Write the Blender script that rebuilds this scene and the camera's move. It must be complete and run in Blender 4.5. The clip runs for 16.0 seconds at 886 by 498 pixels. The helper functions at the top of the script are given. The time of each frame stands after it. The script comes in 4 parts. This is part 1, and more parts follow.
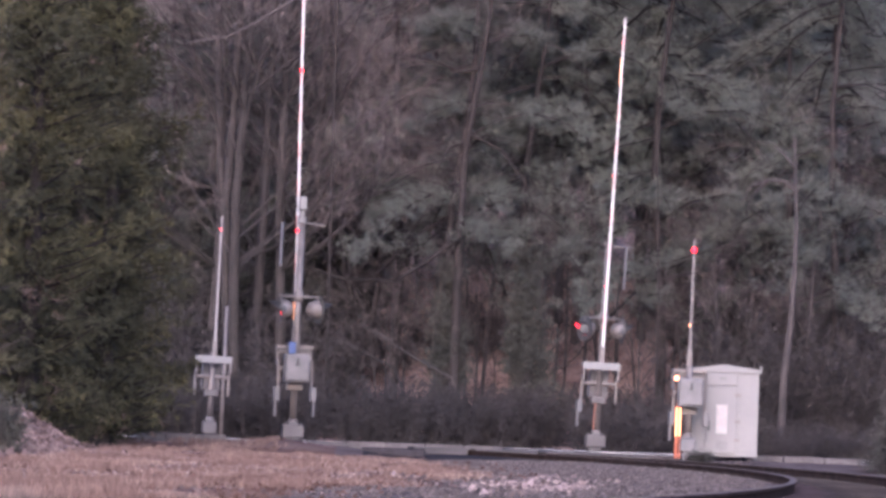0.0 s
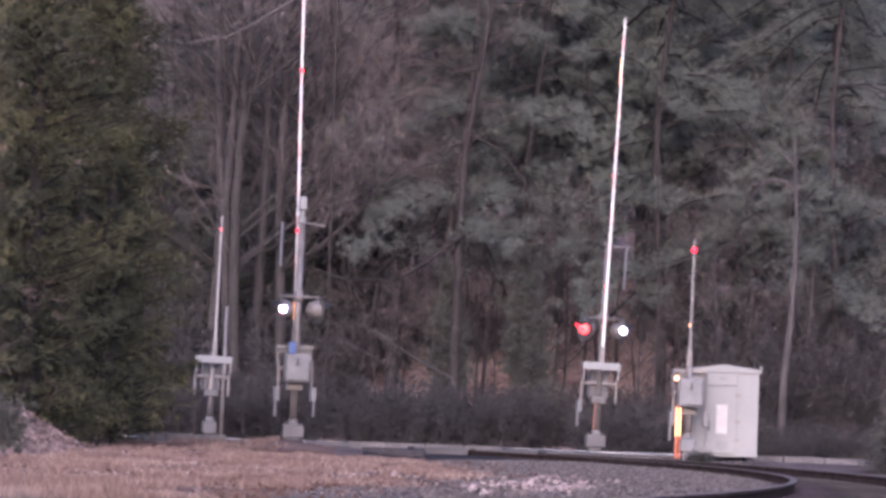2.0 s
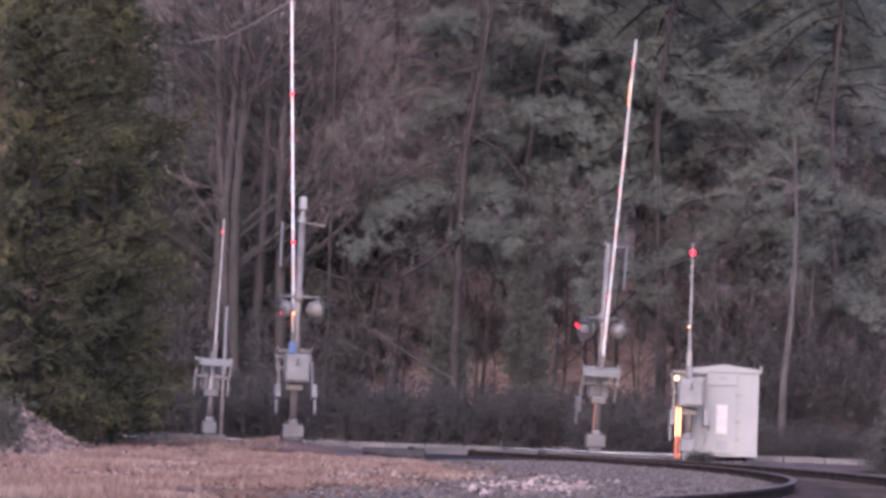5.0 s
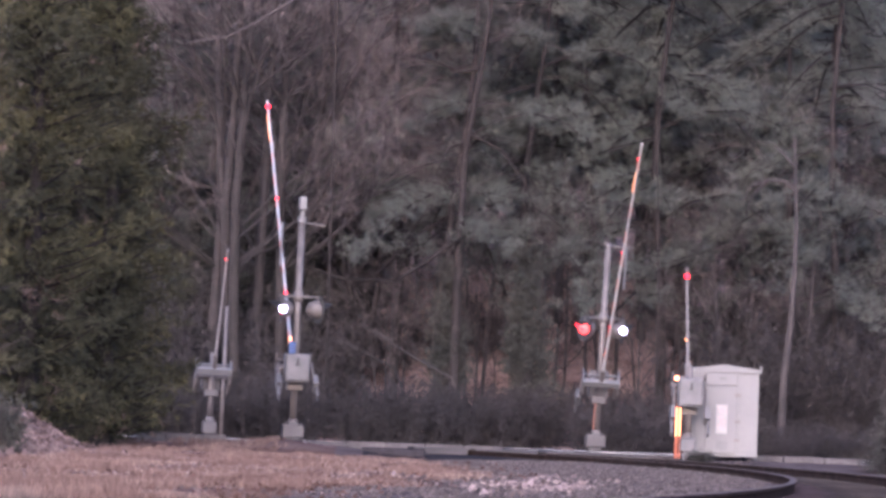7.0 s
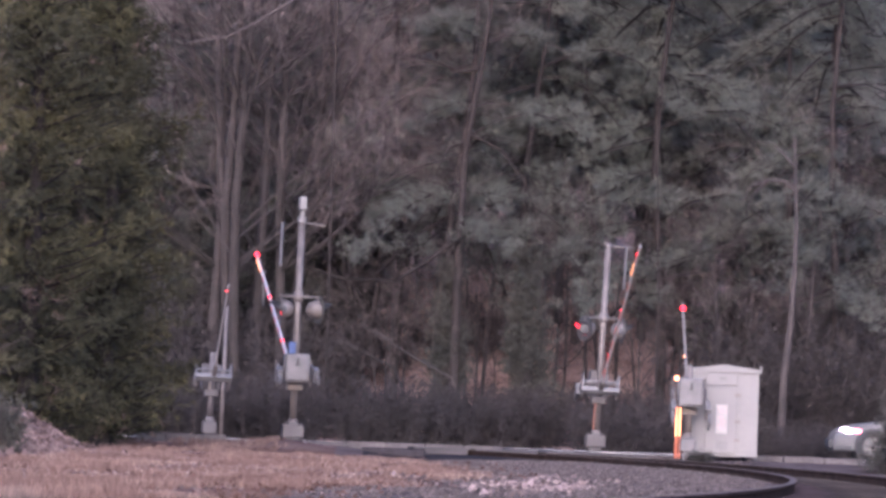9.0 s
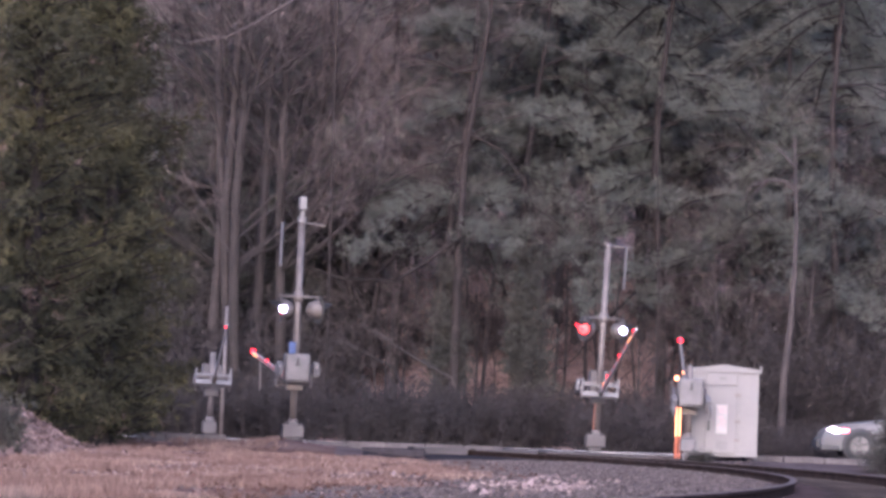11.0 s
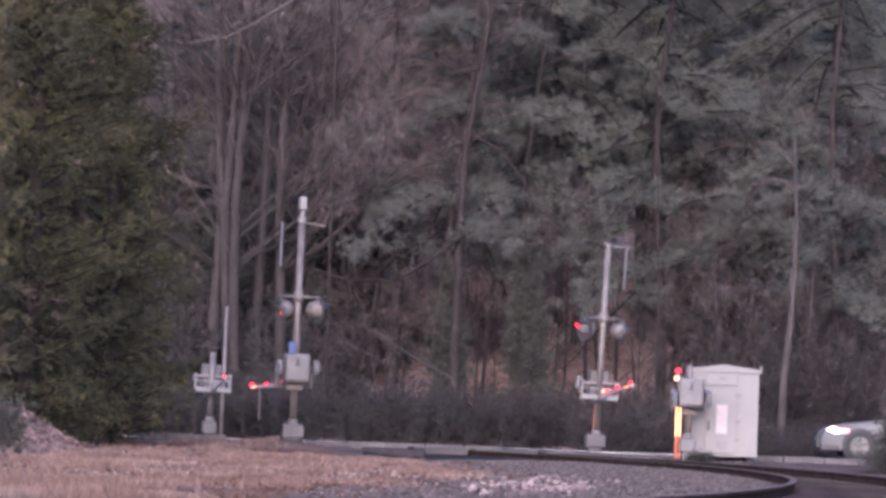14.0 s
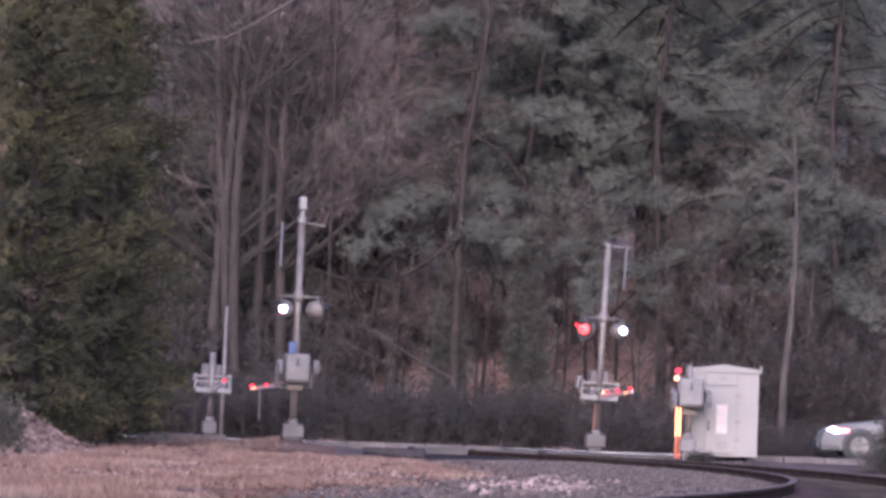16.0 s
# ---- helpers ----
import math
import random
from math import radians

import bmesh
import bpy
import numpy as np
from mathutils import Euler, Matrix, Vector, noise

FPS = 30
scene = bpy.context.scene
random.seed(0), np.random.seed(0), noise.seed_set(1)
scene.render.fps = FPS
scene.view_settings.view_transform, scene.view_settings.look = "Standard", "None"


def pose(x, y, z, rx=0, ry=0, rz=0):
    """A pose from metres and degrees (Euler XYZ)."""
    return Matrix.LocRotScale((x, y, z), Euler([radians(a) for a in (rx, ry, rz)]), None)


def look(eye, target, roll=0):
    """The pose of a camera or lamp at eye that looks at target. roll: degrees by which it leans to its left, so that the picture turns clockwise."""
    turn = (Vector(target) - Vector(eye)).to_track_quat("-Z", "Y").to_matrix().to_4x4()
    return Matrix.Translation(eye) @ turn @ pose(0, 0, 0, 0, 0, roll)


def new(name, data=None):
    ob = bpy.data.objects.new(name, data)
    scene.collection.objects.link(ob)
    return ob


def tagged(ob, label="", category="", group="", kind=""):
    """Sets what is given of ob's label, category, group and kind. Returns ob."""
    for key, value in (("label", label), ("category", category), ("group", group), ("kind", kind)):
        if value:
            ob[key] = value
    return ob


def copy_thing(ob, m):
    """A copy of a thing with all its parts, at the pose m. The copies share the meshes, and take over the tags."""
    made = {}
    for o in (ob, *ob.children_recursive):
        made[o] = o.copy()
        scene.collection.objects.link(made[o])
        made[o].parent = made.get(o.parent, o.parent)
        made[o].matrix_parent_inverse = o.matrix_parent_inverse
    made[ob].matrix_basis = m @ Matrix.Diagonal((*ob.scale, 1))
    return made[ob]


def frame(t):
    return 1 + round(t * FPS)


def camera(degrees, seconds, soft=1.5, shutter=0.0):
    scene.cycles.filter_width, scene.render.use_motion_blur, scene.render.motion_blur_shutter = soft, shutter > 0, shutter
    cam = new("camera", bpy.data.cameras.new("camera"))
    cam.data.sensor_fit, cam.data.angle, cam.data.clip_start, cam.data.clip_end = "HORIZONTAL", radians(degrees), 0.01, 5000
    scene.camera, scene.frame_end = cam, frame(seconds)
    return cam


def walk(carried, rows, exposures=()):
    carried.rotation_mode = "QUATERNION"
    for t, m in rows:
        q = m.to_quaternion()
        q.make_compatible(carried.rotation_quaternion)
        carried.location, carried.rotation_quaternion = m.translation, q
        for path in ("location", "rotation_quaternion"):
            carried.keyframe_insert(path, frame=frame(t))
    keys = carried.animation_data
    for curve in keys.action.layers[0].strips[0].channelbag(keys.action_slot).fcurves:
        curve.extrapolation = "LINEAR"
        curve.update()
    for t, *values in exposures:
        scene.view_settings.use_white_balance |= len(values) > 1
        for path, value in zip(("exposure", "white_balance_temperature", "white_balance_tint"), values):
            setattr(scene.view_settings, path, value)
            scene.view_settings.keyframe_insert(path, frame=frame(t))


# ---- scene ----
cam = camera(2 * math.degrees(math.atan(784 / 9690)), 16.0, soft=3.3)
EYE = (0.0, 0.0, 0.27)
AIM = (0.0, 100.0, 0.27 + 100 * 319 / 9690)
STOPS, KELVIN, TINT = 1.97, 5030, 32
walk(cam, [(0.0, look(EYE, AIM, 2.0)), (16.0, look(EYE, AIM, 2.0))],
     [(0.0, STOPS, KELVIN, TINT), (16.0, STOPS, KELVIN, TINT)])

# ---- light: a dull late afternoon, the sky wide and pale, a weak veiled sun behind the camera ----
SUN_ELEV, SUN_TURN = 15, 188
world = bpy.data.worlds.new("world")
scene.world = world
world.use_nodes = True
wn = world.node_tree
sky = wn.nodes.new("ShaderNodeTexSky")
sky.sky_type, sky.sun_disc = "NISHITA", False
sky.sun_elevation, sky.sun_rotation = radians(SUN_ELEV), radians(SUN_TURN)
sky.dust_density, sky.air_density = 4.0, 1.0
wn.nodes["Background"].inputs["Strength"].default_value = 0.15
wn.links.new(sky.outputs[0], wn.nodes["Background"].inputs["Color"])
sun_data = bpy.data.lights.new("sun", "SUN")
sun_data.energy, sun_data.angle, sun_data.color = 1.9, radians(60), (1.0, 0.87, 0.72)
sun = new("sun", sun_data)
s_dir = Vector((math.sin(radians(SUN_TURN)) * math.cos(radians(SUN_ELEV)), math.cos(radians(SUN_TURN)) * math.cos(radians(SUN_ELEV)), math.sin(radians(SUN_ELEV))))
sun.matrix_world = look(s_dir * 50, (0, 0, 0))


# ---- materials ----
def mat(name, base, second=None, rough=0.8, metal=0.0, scale=6.0, bump=0.2, fine=60.0, random_tint=0.0, glow=None, power=0.0, island=0.0, spec=0.3, third=None, grain=0.45, sheer=0.0):
    """A surface with broad stains and fine grain; scale and fine in features per metre."""
    m = bpy.data.materials.new(name)
    m.use_nodes = True
    t = m.node_tree
    p = t.nodes["Principled BSDF"]
    co = t.nodes.new("ShaderNodeTexCoord")
    second = second or tuple(c * 0.7 for c in base)
    n1, n2 = t.nodes.new("ShaderNodeTexNoise"), t.nodes.new("ShaderNodeTexNoise")
    n1.inputs["Scale"].default_value, n1.inputs["Detail"].default_value = scale, 6
    n2.inputs["Scale"].default_value, n2.inputs["Detail"].default_value = fine, 3
    for n in (n1, n2):
        t.links.new(co.outputs["Object"], n.inputs["Vector"])
    ramp = t.nodes.new("ShaderNodeValToRGB")
    ramp.color_ramp.elements[0].position, ramp.color_ramp.elements[1].position = 0.36, 0.64
    ramp.color_ramp.elements[0].color, ramp.color_ramp.elements[1].color = (*second, 1), (*base, 1)
    if third:
        e = ramp.color_ramp.elements.new(0.5)
        e.color = (*third, 1)
    t.links.new(n1.outputs["Fac"], ramp.inputs["Fac"])
    mix = t.nodes.new("ShaderNodeMixRGB")
    mix.blend_type, mix.inputs["Fac"].default_value = "OVERLAY", grain
    t.links.new(ramp.outputs["Color"], mix.inputs["Color1"])
    t.links.new(n2.outputs["Fac"], mix.inputs["Color2"])
    colour = mix.outputs["Color"]
    if random_tint or island:
        info = t.nodes.new("ShaderNodeNewGeometry" if island else "ShaderNodeObjectInfo")
        hsv = t.nodes.new("ShaderNodeHueSaturation")
        span = t.nodes.new("ShaderNodeMapRange")
        amount = island or random_tint
        span.inputs["To Min"].default_value, span.inputs["To Max"].default_value = 1 - amount, 1 + amount
        t.links.new(info.outputs["Random Per Island" if island else "Random"], span.inputs["Value"])
        t.links.new(span.outputs[0], hsv.inputs["Value"])
        t.links.new(colour, hsv.inputs["Color"])
        colour = hsv.outputs["Color"]
    t.links.new(colour, p.inputs["Base Color"])
    p.inputs["Roughness"].default_value, p.inputs["Metallic"].default_value = rough, metal
    p.inputs["Specular IOR Level"].default_value = spec
    if bump:
        b = t.nodes.new("ShaderNodeBump")
        b.inputs["Strength"].default_value, b.inputs["Distance"].default_value = bump, 0.02
        t.links.new(n2.outputs["Fac"], b.inputs["Height"])
        t.links.new(b.outputs["Normal"], p.inputs["Normal"])
    if sheer:
        # thin leaves let part of the light pass
        tl, ms = t.nodes.new("ShaderNodeBsdfTranslucent"), t.nodes.new("ShaderNodeMixShader")
        ms.inputs["Fac"].default_value = sheer
        t.links.new(colour, tl.inputs["Color"])
        t.links.new(p.outputs[0], ms.inputs[1])
        t.links.new(tl.outputs[0], ms.inputs[2])
        t.links.new(ms.outputs[0], t.nodes["Material Output"].inputs["Surface"])
    if glow:
        p.inputs["Emission Color"].default_value = (*glow, 1)
        p.inputs["Emission Strength"].default_value = power
    return m


STEEL = mat("galvanised_steel", (0.118, 0.104, 0.0974), (0.0791, 0.0691, 0.0655), 0.55, 0.25, 3, 0.1, 40)
CASE = mat("grey_cast_case", (0.0905, 0.0869, 0.0896), (0.0679, 0.0666, 0.0679), 0.6, 0.1, 4, 0.15, 50)
WHITE = mat("white_paint", (0.107, 0.104, 0.105), (0.0931, 0.0905, 0.0914), 0.5, 0, 0.8, 0.0, 14, grain=0.08)
ARMWHITE = mat("white_sheeting", (0.34, 0.329, 0.329), (0.281, 0.274, 0.274), 0.4, 0, 3, 0.03, 30)
ARMRED = mat("red_sheeting", (0.55, 0.07, 0.04), (0.45, 0.06, 0.03), 0.4, 0, 3, 0.03, 30)
ARMGREY = mat("dull_grey_arm", (0.12, 0.11, 0.108), (0.09, 0.083, 0.08), 0.7, 0, 3, 0.05, 30)
BLACK = mat("black_enamel", (0.02, 0.02, 0.022), (0.03, 0.03, 0.03), 0.6, 0, 3, 0.05, 30)
BLUE = mat("blue_enamel", (0.018, 0.039, 0.114), (0.015, 0.03, 0.084), 0.5, 0, 3, 0.05, 30)
CONC = mat("pale_concrete", (0.0856, 0.0807, 0.0807), (0.0627, 0.0587, 0.0587), 0.9, 0, 1.3, 0.4, 30, spec=0.0)
KERB = mat("weathered_kerb", (0.0852, 0.0783, 0.0795), (0.0568, 0.0523, 0.0523), 0.9, 0, 1.6, 0.4, 30, spec=0.0)
ORANGE = mat("orange_sheeting", (0.3, 0.085, 0.04), (0.22, 0.065, 0.032), 0.45, 0, 3, 0.03, 30)
NOTICE = mat("notice_sheet", (0.201, 0.195, 0.195), (0.177, 0.171, 0.171), 0.6, grain=0.1)
PRINT = mat("red_print", (0.27, 0.19, 0.2), (0.25, 0.18, 0.19), 0.6)
REDLAMP = mat("red_lamp", (0.6, 0.02, 0.02), rough=0.3, bump=0, glow=(1.0, 0.008, 0.012), power=1.7)
REDHOT = mat("red_lamp_core", (0.6, 0.05, 0.03), rough=0.3, bump=0, glow=(1.0, 0.03, 0.02), power=1.3)
WHITELAMP = mat("side_lamp", (0.9, 0.9, 0.95), rough=0.3, bump=0, glow=(0.95, 0.86, 1.0), power=3.5)
# for amber lamps, and as emission for headlight reflected by the marker posts
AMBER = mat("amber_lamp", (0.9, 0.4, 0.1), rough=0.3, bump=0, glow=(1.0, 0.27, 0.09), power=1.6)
# emission in place of headlight thrown back by the arm sheeting
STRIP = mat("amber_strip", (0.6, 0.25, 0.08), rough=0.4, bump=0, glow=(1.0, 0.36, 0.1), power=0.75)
# darker variant of CASE, used on the far gates
DARKCASE = mat("weathered_dark_case", (0.075, 0.068, 0.068), (0.05, 0.045, 0.045), 0.7, 0.1, 4, 0.15, 50)
PALEARM = mat("weathered_pale_arm", (0.191, 0.174, 0.174), (0.139, 0.129, 0.129), 0.6, 0, 3, 0.05, 30)
DIMRED = mat("dim_red_lens", (0.45, 0.02, 0.02), rough=0.3, bump=0, glow=(1.0, 0.012, 0.015), power=0.75)
ASPHALT = mat("asphalt", (0.0522, 0.0487, 0.0508), (0.0348, 0.0334, 0.0348), 0.85, 0, 0.8, 0.4, 90, spec=0.0)
LINE = mat("worn_white_line", (0.5, 0.48, 0.48), (0.4, 0.39, 0.39), 0.7, 0, 5, 0.2, 60)
RAIL = mat("worn_rail_steel", (0.0409, 0.0293, 0.0258), (0.0264, 0.0194, 0.0175), 0.9, 0.0, 3, 0.1, 40, spec=0.0)
RAILTOP = mat("polished_rail_head", (0.1, 0.083, 0.079), (0.065, 0.054, 0.051), 0.8, 0, 3, 0.0, 40, spec=0.0)
TIE = mat("tarred_tie", (0.0315, 0.0266, 0.0252), (0.0196, 0.0168, 0.0168), 0.9, 0, 2, 0.5, 40, random_tint=0.3, spec=0.0)
BALLAST = mat("ballast_stone", (0.0599, 0.0512, 0.0506), (0.0408, 0.0348, 0.0348), 0.9, 0, 3, 0.3, 30, island=0.35, spec=0.0)
DARKBED = mat("dark_oily_bed", (0.03, 0.027, 0.03), (0.018, 0.0168, 0.018), 0.95, 0, 1.2, 0.8, 14, spec=0.0)
GRAVEL = mat("grey_gravel", (0.0819, 0.0647, 0.0624), (0.0468, 0.0366, 0.0351), 0.95, 0, 1.2, 0.9, 16, third=(0.0624, 0.0514, 0.0506), spec=0.0)
BEDBROWN = mat("brown_gravel_bed", (0.0686, 0.049, 0.045), (0.0424, 0.0294, 0.0268), 0.95, 0, 1.2, 0.8, 14, spec=0.0)
RUBBLE = mat("pale_rubble", (0.136, 0.109, 0.105), (0.0695, 0.0536, 0.0512), 0.9, 0, 3, 0.4, 25, island=0.6, spec=0.0)
HEAP = mat("dark_heap_soil", (0.051, 0.0377, 0.0337), (0.0255, 0.0188, 0.0173), 0.95, 0, 2.2, 0.8, 9, spec=0.0)
SOIL = mat("dry_ground", (0.101, 0.0722, 0.0609), (0.112, 0.0864, 0.0793), 0.95, 0, 0.35, 0.6, 9, third=(0.071, 0.0432, 0.0367), spec=0.0)
LITTER = mat("leaf_litter", (0.288, 0.2, 0.172), (0.16, 0.108, 0.092), 0.95, 0, 1.2, 0.8, 7, spec=0.0)
STRAW = mat("dry_grass", (0.104, 0.0777, 0.0686), (0.0512, 0.0339, 0.0297), 0.9, 0, 0.4, 0, 20, island=0.45, third=(0.0786, 0.0545, 0.0471), spec=0.0)
DEADLEAF = mat("dead_leaf", (0.052, 0.0294, 0.0237), (0.0331, 0.0199, 0.0165), 0.9, 0, 2, 0, 20, island=0.4, spec=0.0)
BARK = mat("grey_bark", (0.0256, 0.0211, 0.0198), (0.0154, 0.0128, 0.0122), 0.95, 0, 3, 0.8, 18, random_tint=0.25)
PINEBARK = mat("pine_bark", (0.024, 0.0204, 0.0192), (0.0152, 0.0128, 0.0124), 0.95, 0, 3, 0.8, 14, random_tint=0.25, spec=0.05)
TWIG = mat("brown_twigs", (0.0846, 0.0672, 0.0625), (0.0658, 0.0526, 0.0489), 0.95, 0, 0.5, 0, 20, random_tint=0.2)
SNAG = mat("weathered_wood", (0.0415, 0.0344, 0.033), (0.0189, 0.016, 0.0155), 0.9, 0, 1.1, 0.5, 20)
NEEDLE = mat("pine_needles", (0.156, 0.161, 0.135), (0.134, 0.138, 0.117), 0.9, 0, 0.3, 0, 9, island=0.1, sheer=0.65, spec=0.05, grain=0.2)
HEAPSTONE = mat("brown_heap_stone", (0.105, 0.0779, 0.0731), (0.0487, 0.0348, 0.0327), 0.9, 0, 3, 0.4, 25, island=0.65, spec=0.0)
IVY = mat("dark_ivy", (0.0413, 0.0401, 0.033), (0.03, 0.0296, 0.0248), 0.8, 0, 0.7, 0, 9, island=0.25, spec=0.15)
CEDAR = mat("cedar_sprays", (0.0536, 0.0488, 0.022), (0.0278, 0.0273, 0.0158), 0.8, 0, 0.6, 0, 7, island=0.35, third=(0.0373, 0.0354, 0.0201), sheer=0.25, spec=0.15)
CEDARBROWN = mat("browned_sprays", (0.085, 0.056, 0.043), (0.06, 0.04, 0.03), 0.8, 0, 1, 0, 9, island=0.35)
SHRUB = mat("winter_thicket", (0.0347, 0.0301, 0.0291), (0.025, 0.0218, 0.0215), 0.9, 0, 0.4, 0, 9, island=0.3, spec=0.1)
CARPAINT = mat("silver_car_paint", (0.115, 0.11, 0.106), (0.085, 0.082, 0.079), 0.4, 0.2, 1.5, 0, 50)
GLASS = mat("dark_car_glass", (0.03, 0.03, 0.035), (0.03, 0.03, 0.035), 0.08, 0, 1, 0, 50, spec=0.6)
RUBBER = mat("tyre_rubber", (0.025, 0.025, 0.026), (0.018, 0.018, 0.018), 0.9, 0, 3, 0.2, 60)
ALLOY = mat("alloy_rim", (0.075, 0.073, 0.072), (0.05, 0.05, 0.05), 0.5, 0.3, 3, 0, 60)
HEAD = mat("headlamp_lit", (0.9, 0.9, 0.9), rough=0.2, bump=0, glow=(1.0, 0.7, 0.62), power=3.2)
HALO = mat("indicator_lit", (0.9, 0.3, 0.2), rough=0.2, bump=0, glow=(1.0, 0.1, 0.16), power=1.6)


# ---- mesh tools ----
def part(name, bm, material, parent=None, label="", smooth=False):
    me = bpy.data.meshes.new(name)
    bm.to_mesh(me)
    bm.free()
    return mesh_part(name, me, material, parent, label, smooth)


def mesh_part(name, me, material, parent=None, label="", smooth=False):
    me.materials.append(material)
    if smooth:
        me.shade_smooth()
    ob = new(name, me)
    if parent:
        ob.parent = parent
    if label:
        tagged(ob, label)
    return ob


def thing(name, m, label, category, group="", kind=""):
    ob = new(name)
    ob.empty_display_size = 0.2
    ob.matrix_basis = m
    return tagged(ob, label, category, group, kind)


def box(bm, x0, x1, y0, y1, z0, z1, bevel=0.0, m=None):
    g = bmesh.ops.create_cube(bm, size=1.0, matrix=Matrix.Translation(((x0 + x1) / 2, (y0 + y1) / 2, (z0 + z1) / 2)) @ Matrix.Diagonal((x1 - x0, y1 - y0, z1 - z0, 1)))
    if bevel:
        edges = list({e for v in g["verts"] for e in v.link_edges})
        r = bmesh.ops.bevel(bm, geom=edges, offset=bevel, segments=2, affect="EDGES", profile=0.5)
    if m is not None:
        bmesh.ops.transform(bm, matrix=m, verts=bm.verts[:])
    return bm


def cyl(bm, a, b, r0, r1=None, n=16):
    a, b = Vector(a), Vector(b)
    d = b - a
    m = Matrix.Translation((a + b) / 2) @ d.to_track_quat("Z", "Y").to_matrix().to_4x4()
    bmesh.ops.create_cone(bm, cap_ends=True, segments=n, radius1=r0, radius2=r0 if r1 is None else r1, depth=d.length, matrix=m)
    return bm


def lathe(bm, prof, axis_from, axis_to, n=20):
    """Turn a profile of (along, radius) round the line from axis_from to axis_to."""
    a, b = Vector(axis_from), Vector(axis_to)
    m = Matrix.Translation(a) @ (b - a).to_track_quat("Z", "Y").to_matrix().to_4x4()
    rings = []
    for h, r in prof:
        rings.append([bm.verts.new(m @ Vector((max(r, 1e-4) * math.cos(2 * math.pi * i / n), max(r, 1e-4) * math.sin(2 * math.pi * i / n), h))) for i in range(n)])
    for p, q in zip(rings, rings[1:]):
        for i in range(n):
            bm.faces.new((p[i], p[(i + 1) % n], q[(i + 1) % n], q[i]))
    return bm


B = bmesh.new


class Soup:
    """Collects many small faces fast."""

    def __init__(self):
        self.v, self.f = [], []

    def tube(self, pts, radii, n=4):
        base = len(self.v)
        for i, p in enumerate(pts):
            d = (pts[min(i + 1, len(pts) - 1)] - pts[max(i - 1, 0)]).normalized()
            u = d.orthogonal() if i == 0 else u - d * u.dot(d)
            u.normalize()
            w = d.cross(u)
            for k in range(n):
                a = 2 * math.pi * k / n
                self.v.append(p + (u * math.cos(a) + w * math.sin(a)) * radii[i])
        for i in range(len(pts) - 1):
            for k in range(n):
                a, b = base + i * n + k, base + i * n + (k + 1) % n
                self.f.append((a, b, b + n, a + n))

    def blade(self, p, tip, width, side=None):
        d = tip - p
        u = (side or d.orthogonal()).normalized() * width * 0.5
        b = len(self.v)
        self.v += [p - u, p + u, tip]
        self.f.append((b, b + 1, b + 2))

    def mesh(self, name):
        me = bpy.data.meshes.new(name)
        me.from_pydata([tuple(v) for v in self.v], [], self.f)
        me.update()
        return me


def rnd(a, b):
    return random.uniform(a, b)


def ball():
    while True:
        v = Vector((rnd(-1, 1), rnd(-1, 1), rnd(-1, 1)))
        if 0.05 < v.length < 1:
            return v.normalized()


# ---- ground ----
def track_x(y):
    """Centre line of the curved track."""
    left_rail = 4.17 - 0.00225 * (y - 71) ** 2 if y < 108 else 1.095 - 0.155 * (y - 108)
    return left_rail + 0.72


def smooth(a, b, v):
    t = min(1, max(0, (v - a) / (b - a)))
    return t * t * (3 - 2 * t)


def ground_z(x, y):
    z = -0.31 + 0.09 * noise.noise((x * 0.25, y * 0.12, 0)) + 0.03 * noise.noise((x * 1.3, y * 0.8, 5))
    off = abs(x - track_x(y)) if y < 130 else 20
    bed = 1 - smooth(1.9, 3.4, off)
    z = z * (1 - bed) + -0.285 * bed
    # the shoulder of stone beside the track, and the berm on which the gates stand
    if y < 108:
        z += 0.07 * math.exp(-((x - track_x(y) + 2.9) / 0.7) ** 2) * smooth(30, 60, y) * (1 - smooth(92, 97, y))
    road = smooth(105, 110.5, y) * (1 - smooth(124, 127, y))
    level = -0.12
    z = z * (1 - road * (1 - bed)) + (level - 0.04) * road * (1 - bed)
    z += 0.16 * math.exp(-((x + 3.1) / 0.9) ** 2 - ((y - 108.5) / 2.5) ** 2)
    z += 0.6 * math.exp(-((x + 6.3) / 0.75) ** 2 - ((y - 81) / 4) ** 2)
    z += 4.3 * smooth(139, 152, y) * (1 - smooth(170, 210, y)) * math.exp(-((x - 2.5) / 5.5) ** 4)
    z += 0.5 * smooth(126, 140, y) + 30 * smooth(140, 330, y) + 0.6 * smooth(135, 160, y) * noise.noise((x * 0.05, y * 0.05, 3))
    return z


def grid_sheet(name, xs, ys, zf):
    me = bpy.data.meshes.new(name)
    nx = len(xs)
    verts = [(x, y, zf(x, y)) for y in ys for x in xs]
    faces = [(j * nx + i, j * nx + i + 1, (j + 1) * nx + i + 1, (j + 1) * nx + i) for j in range(len(ys) - 1) for i in range(nx - 1)]
    me.from_pydata(verts, [], faces)
    me.update()
    return me


def steps(*spans):
    out = []
    for a, b, n in spans:
        out += [a + (b - a) * i / n for i in range(n)]
    return out + [spans[-1][1]]


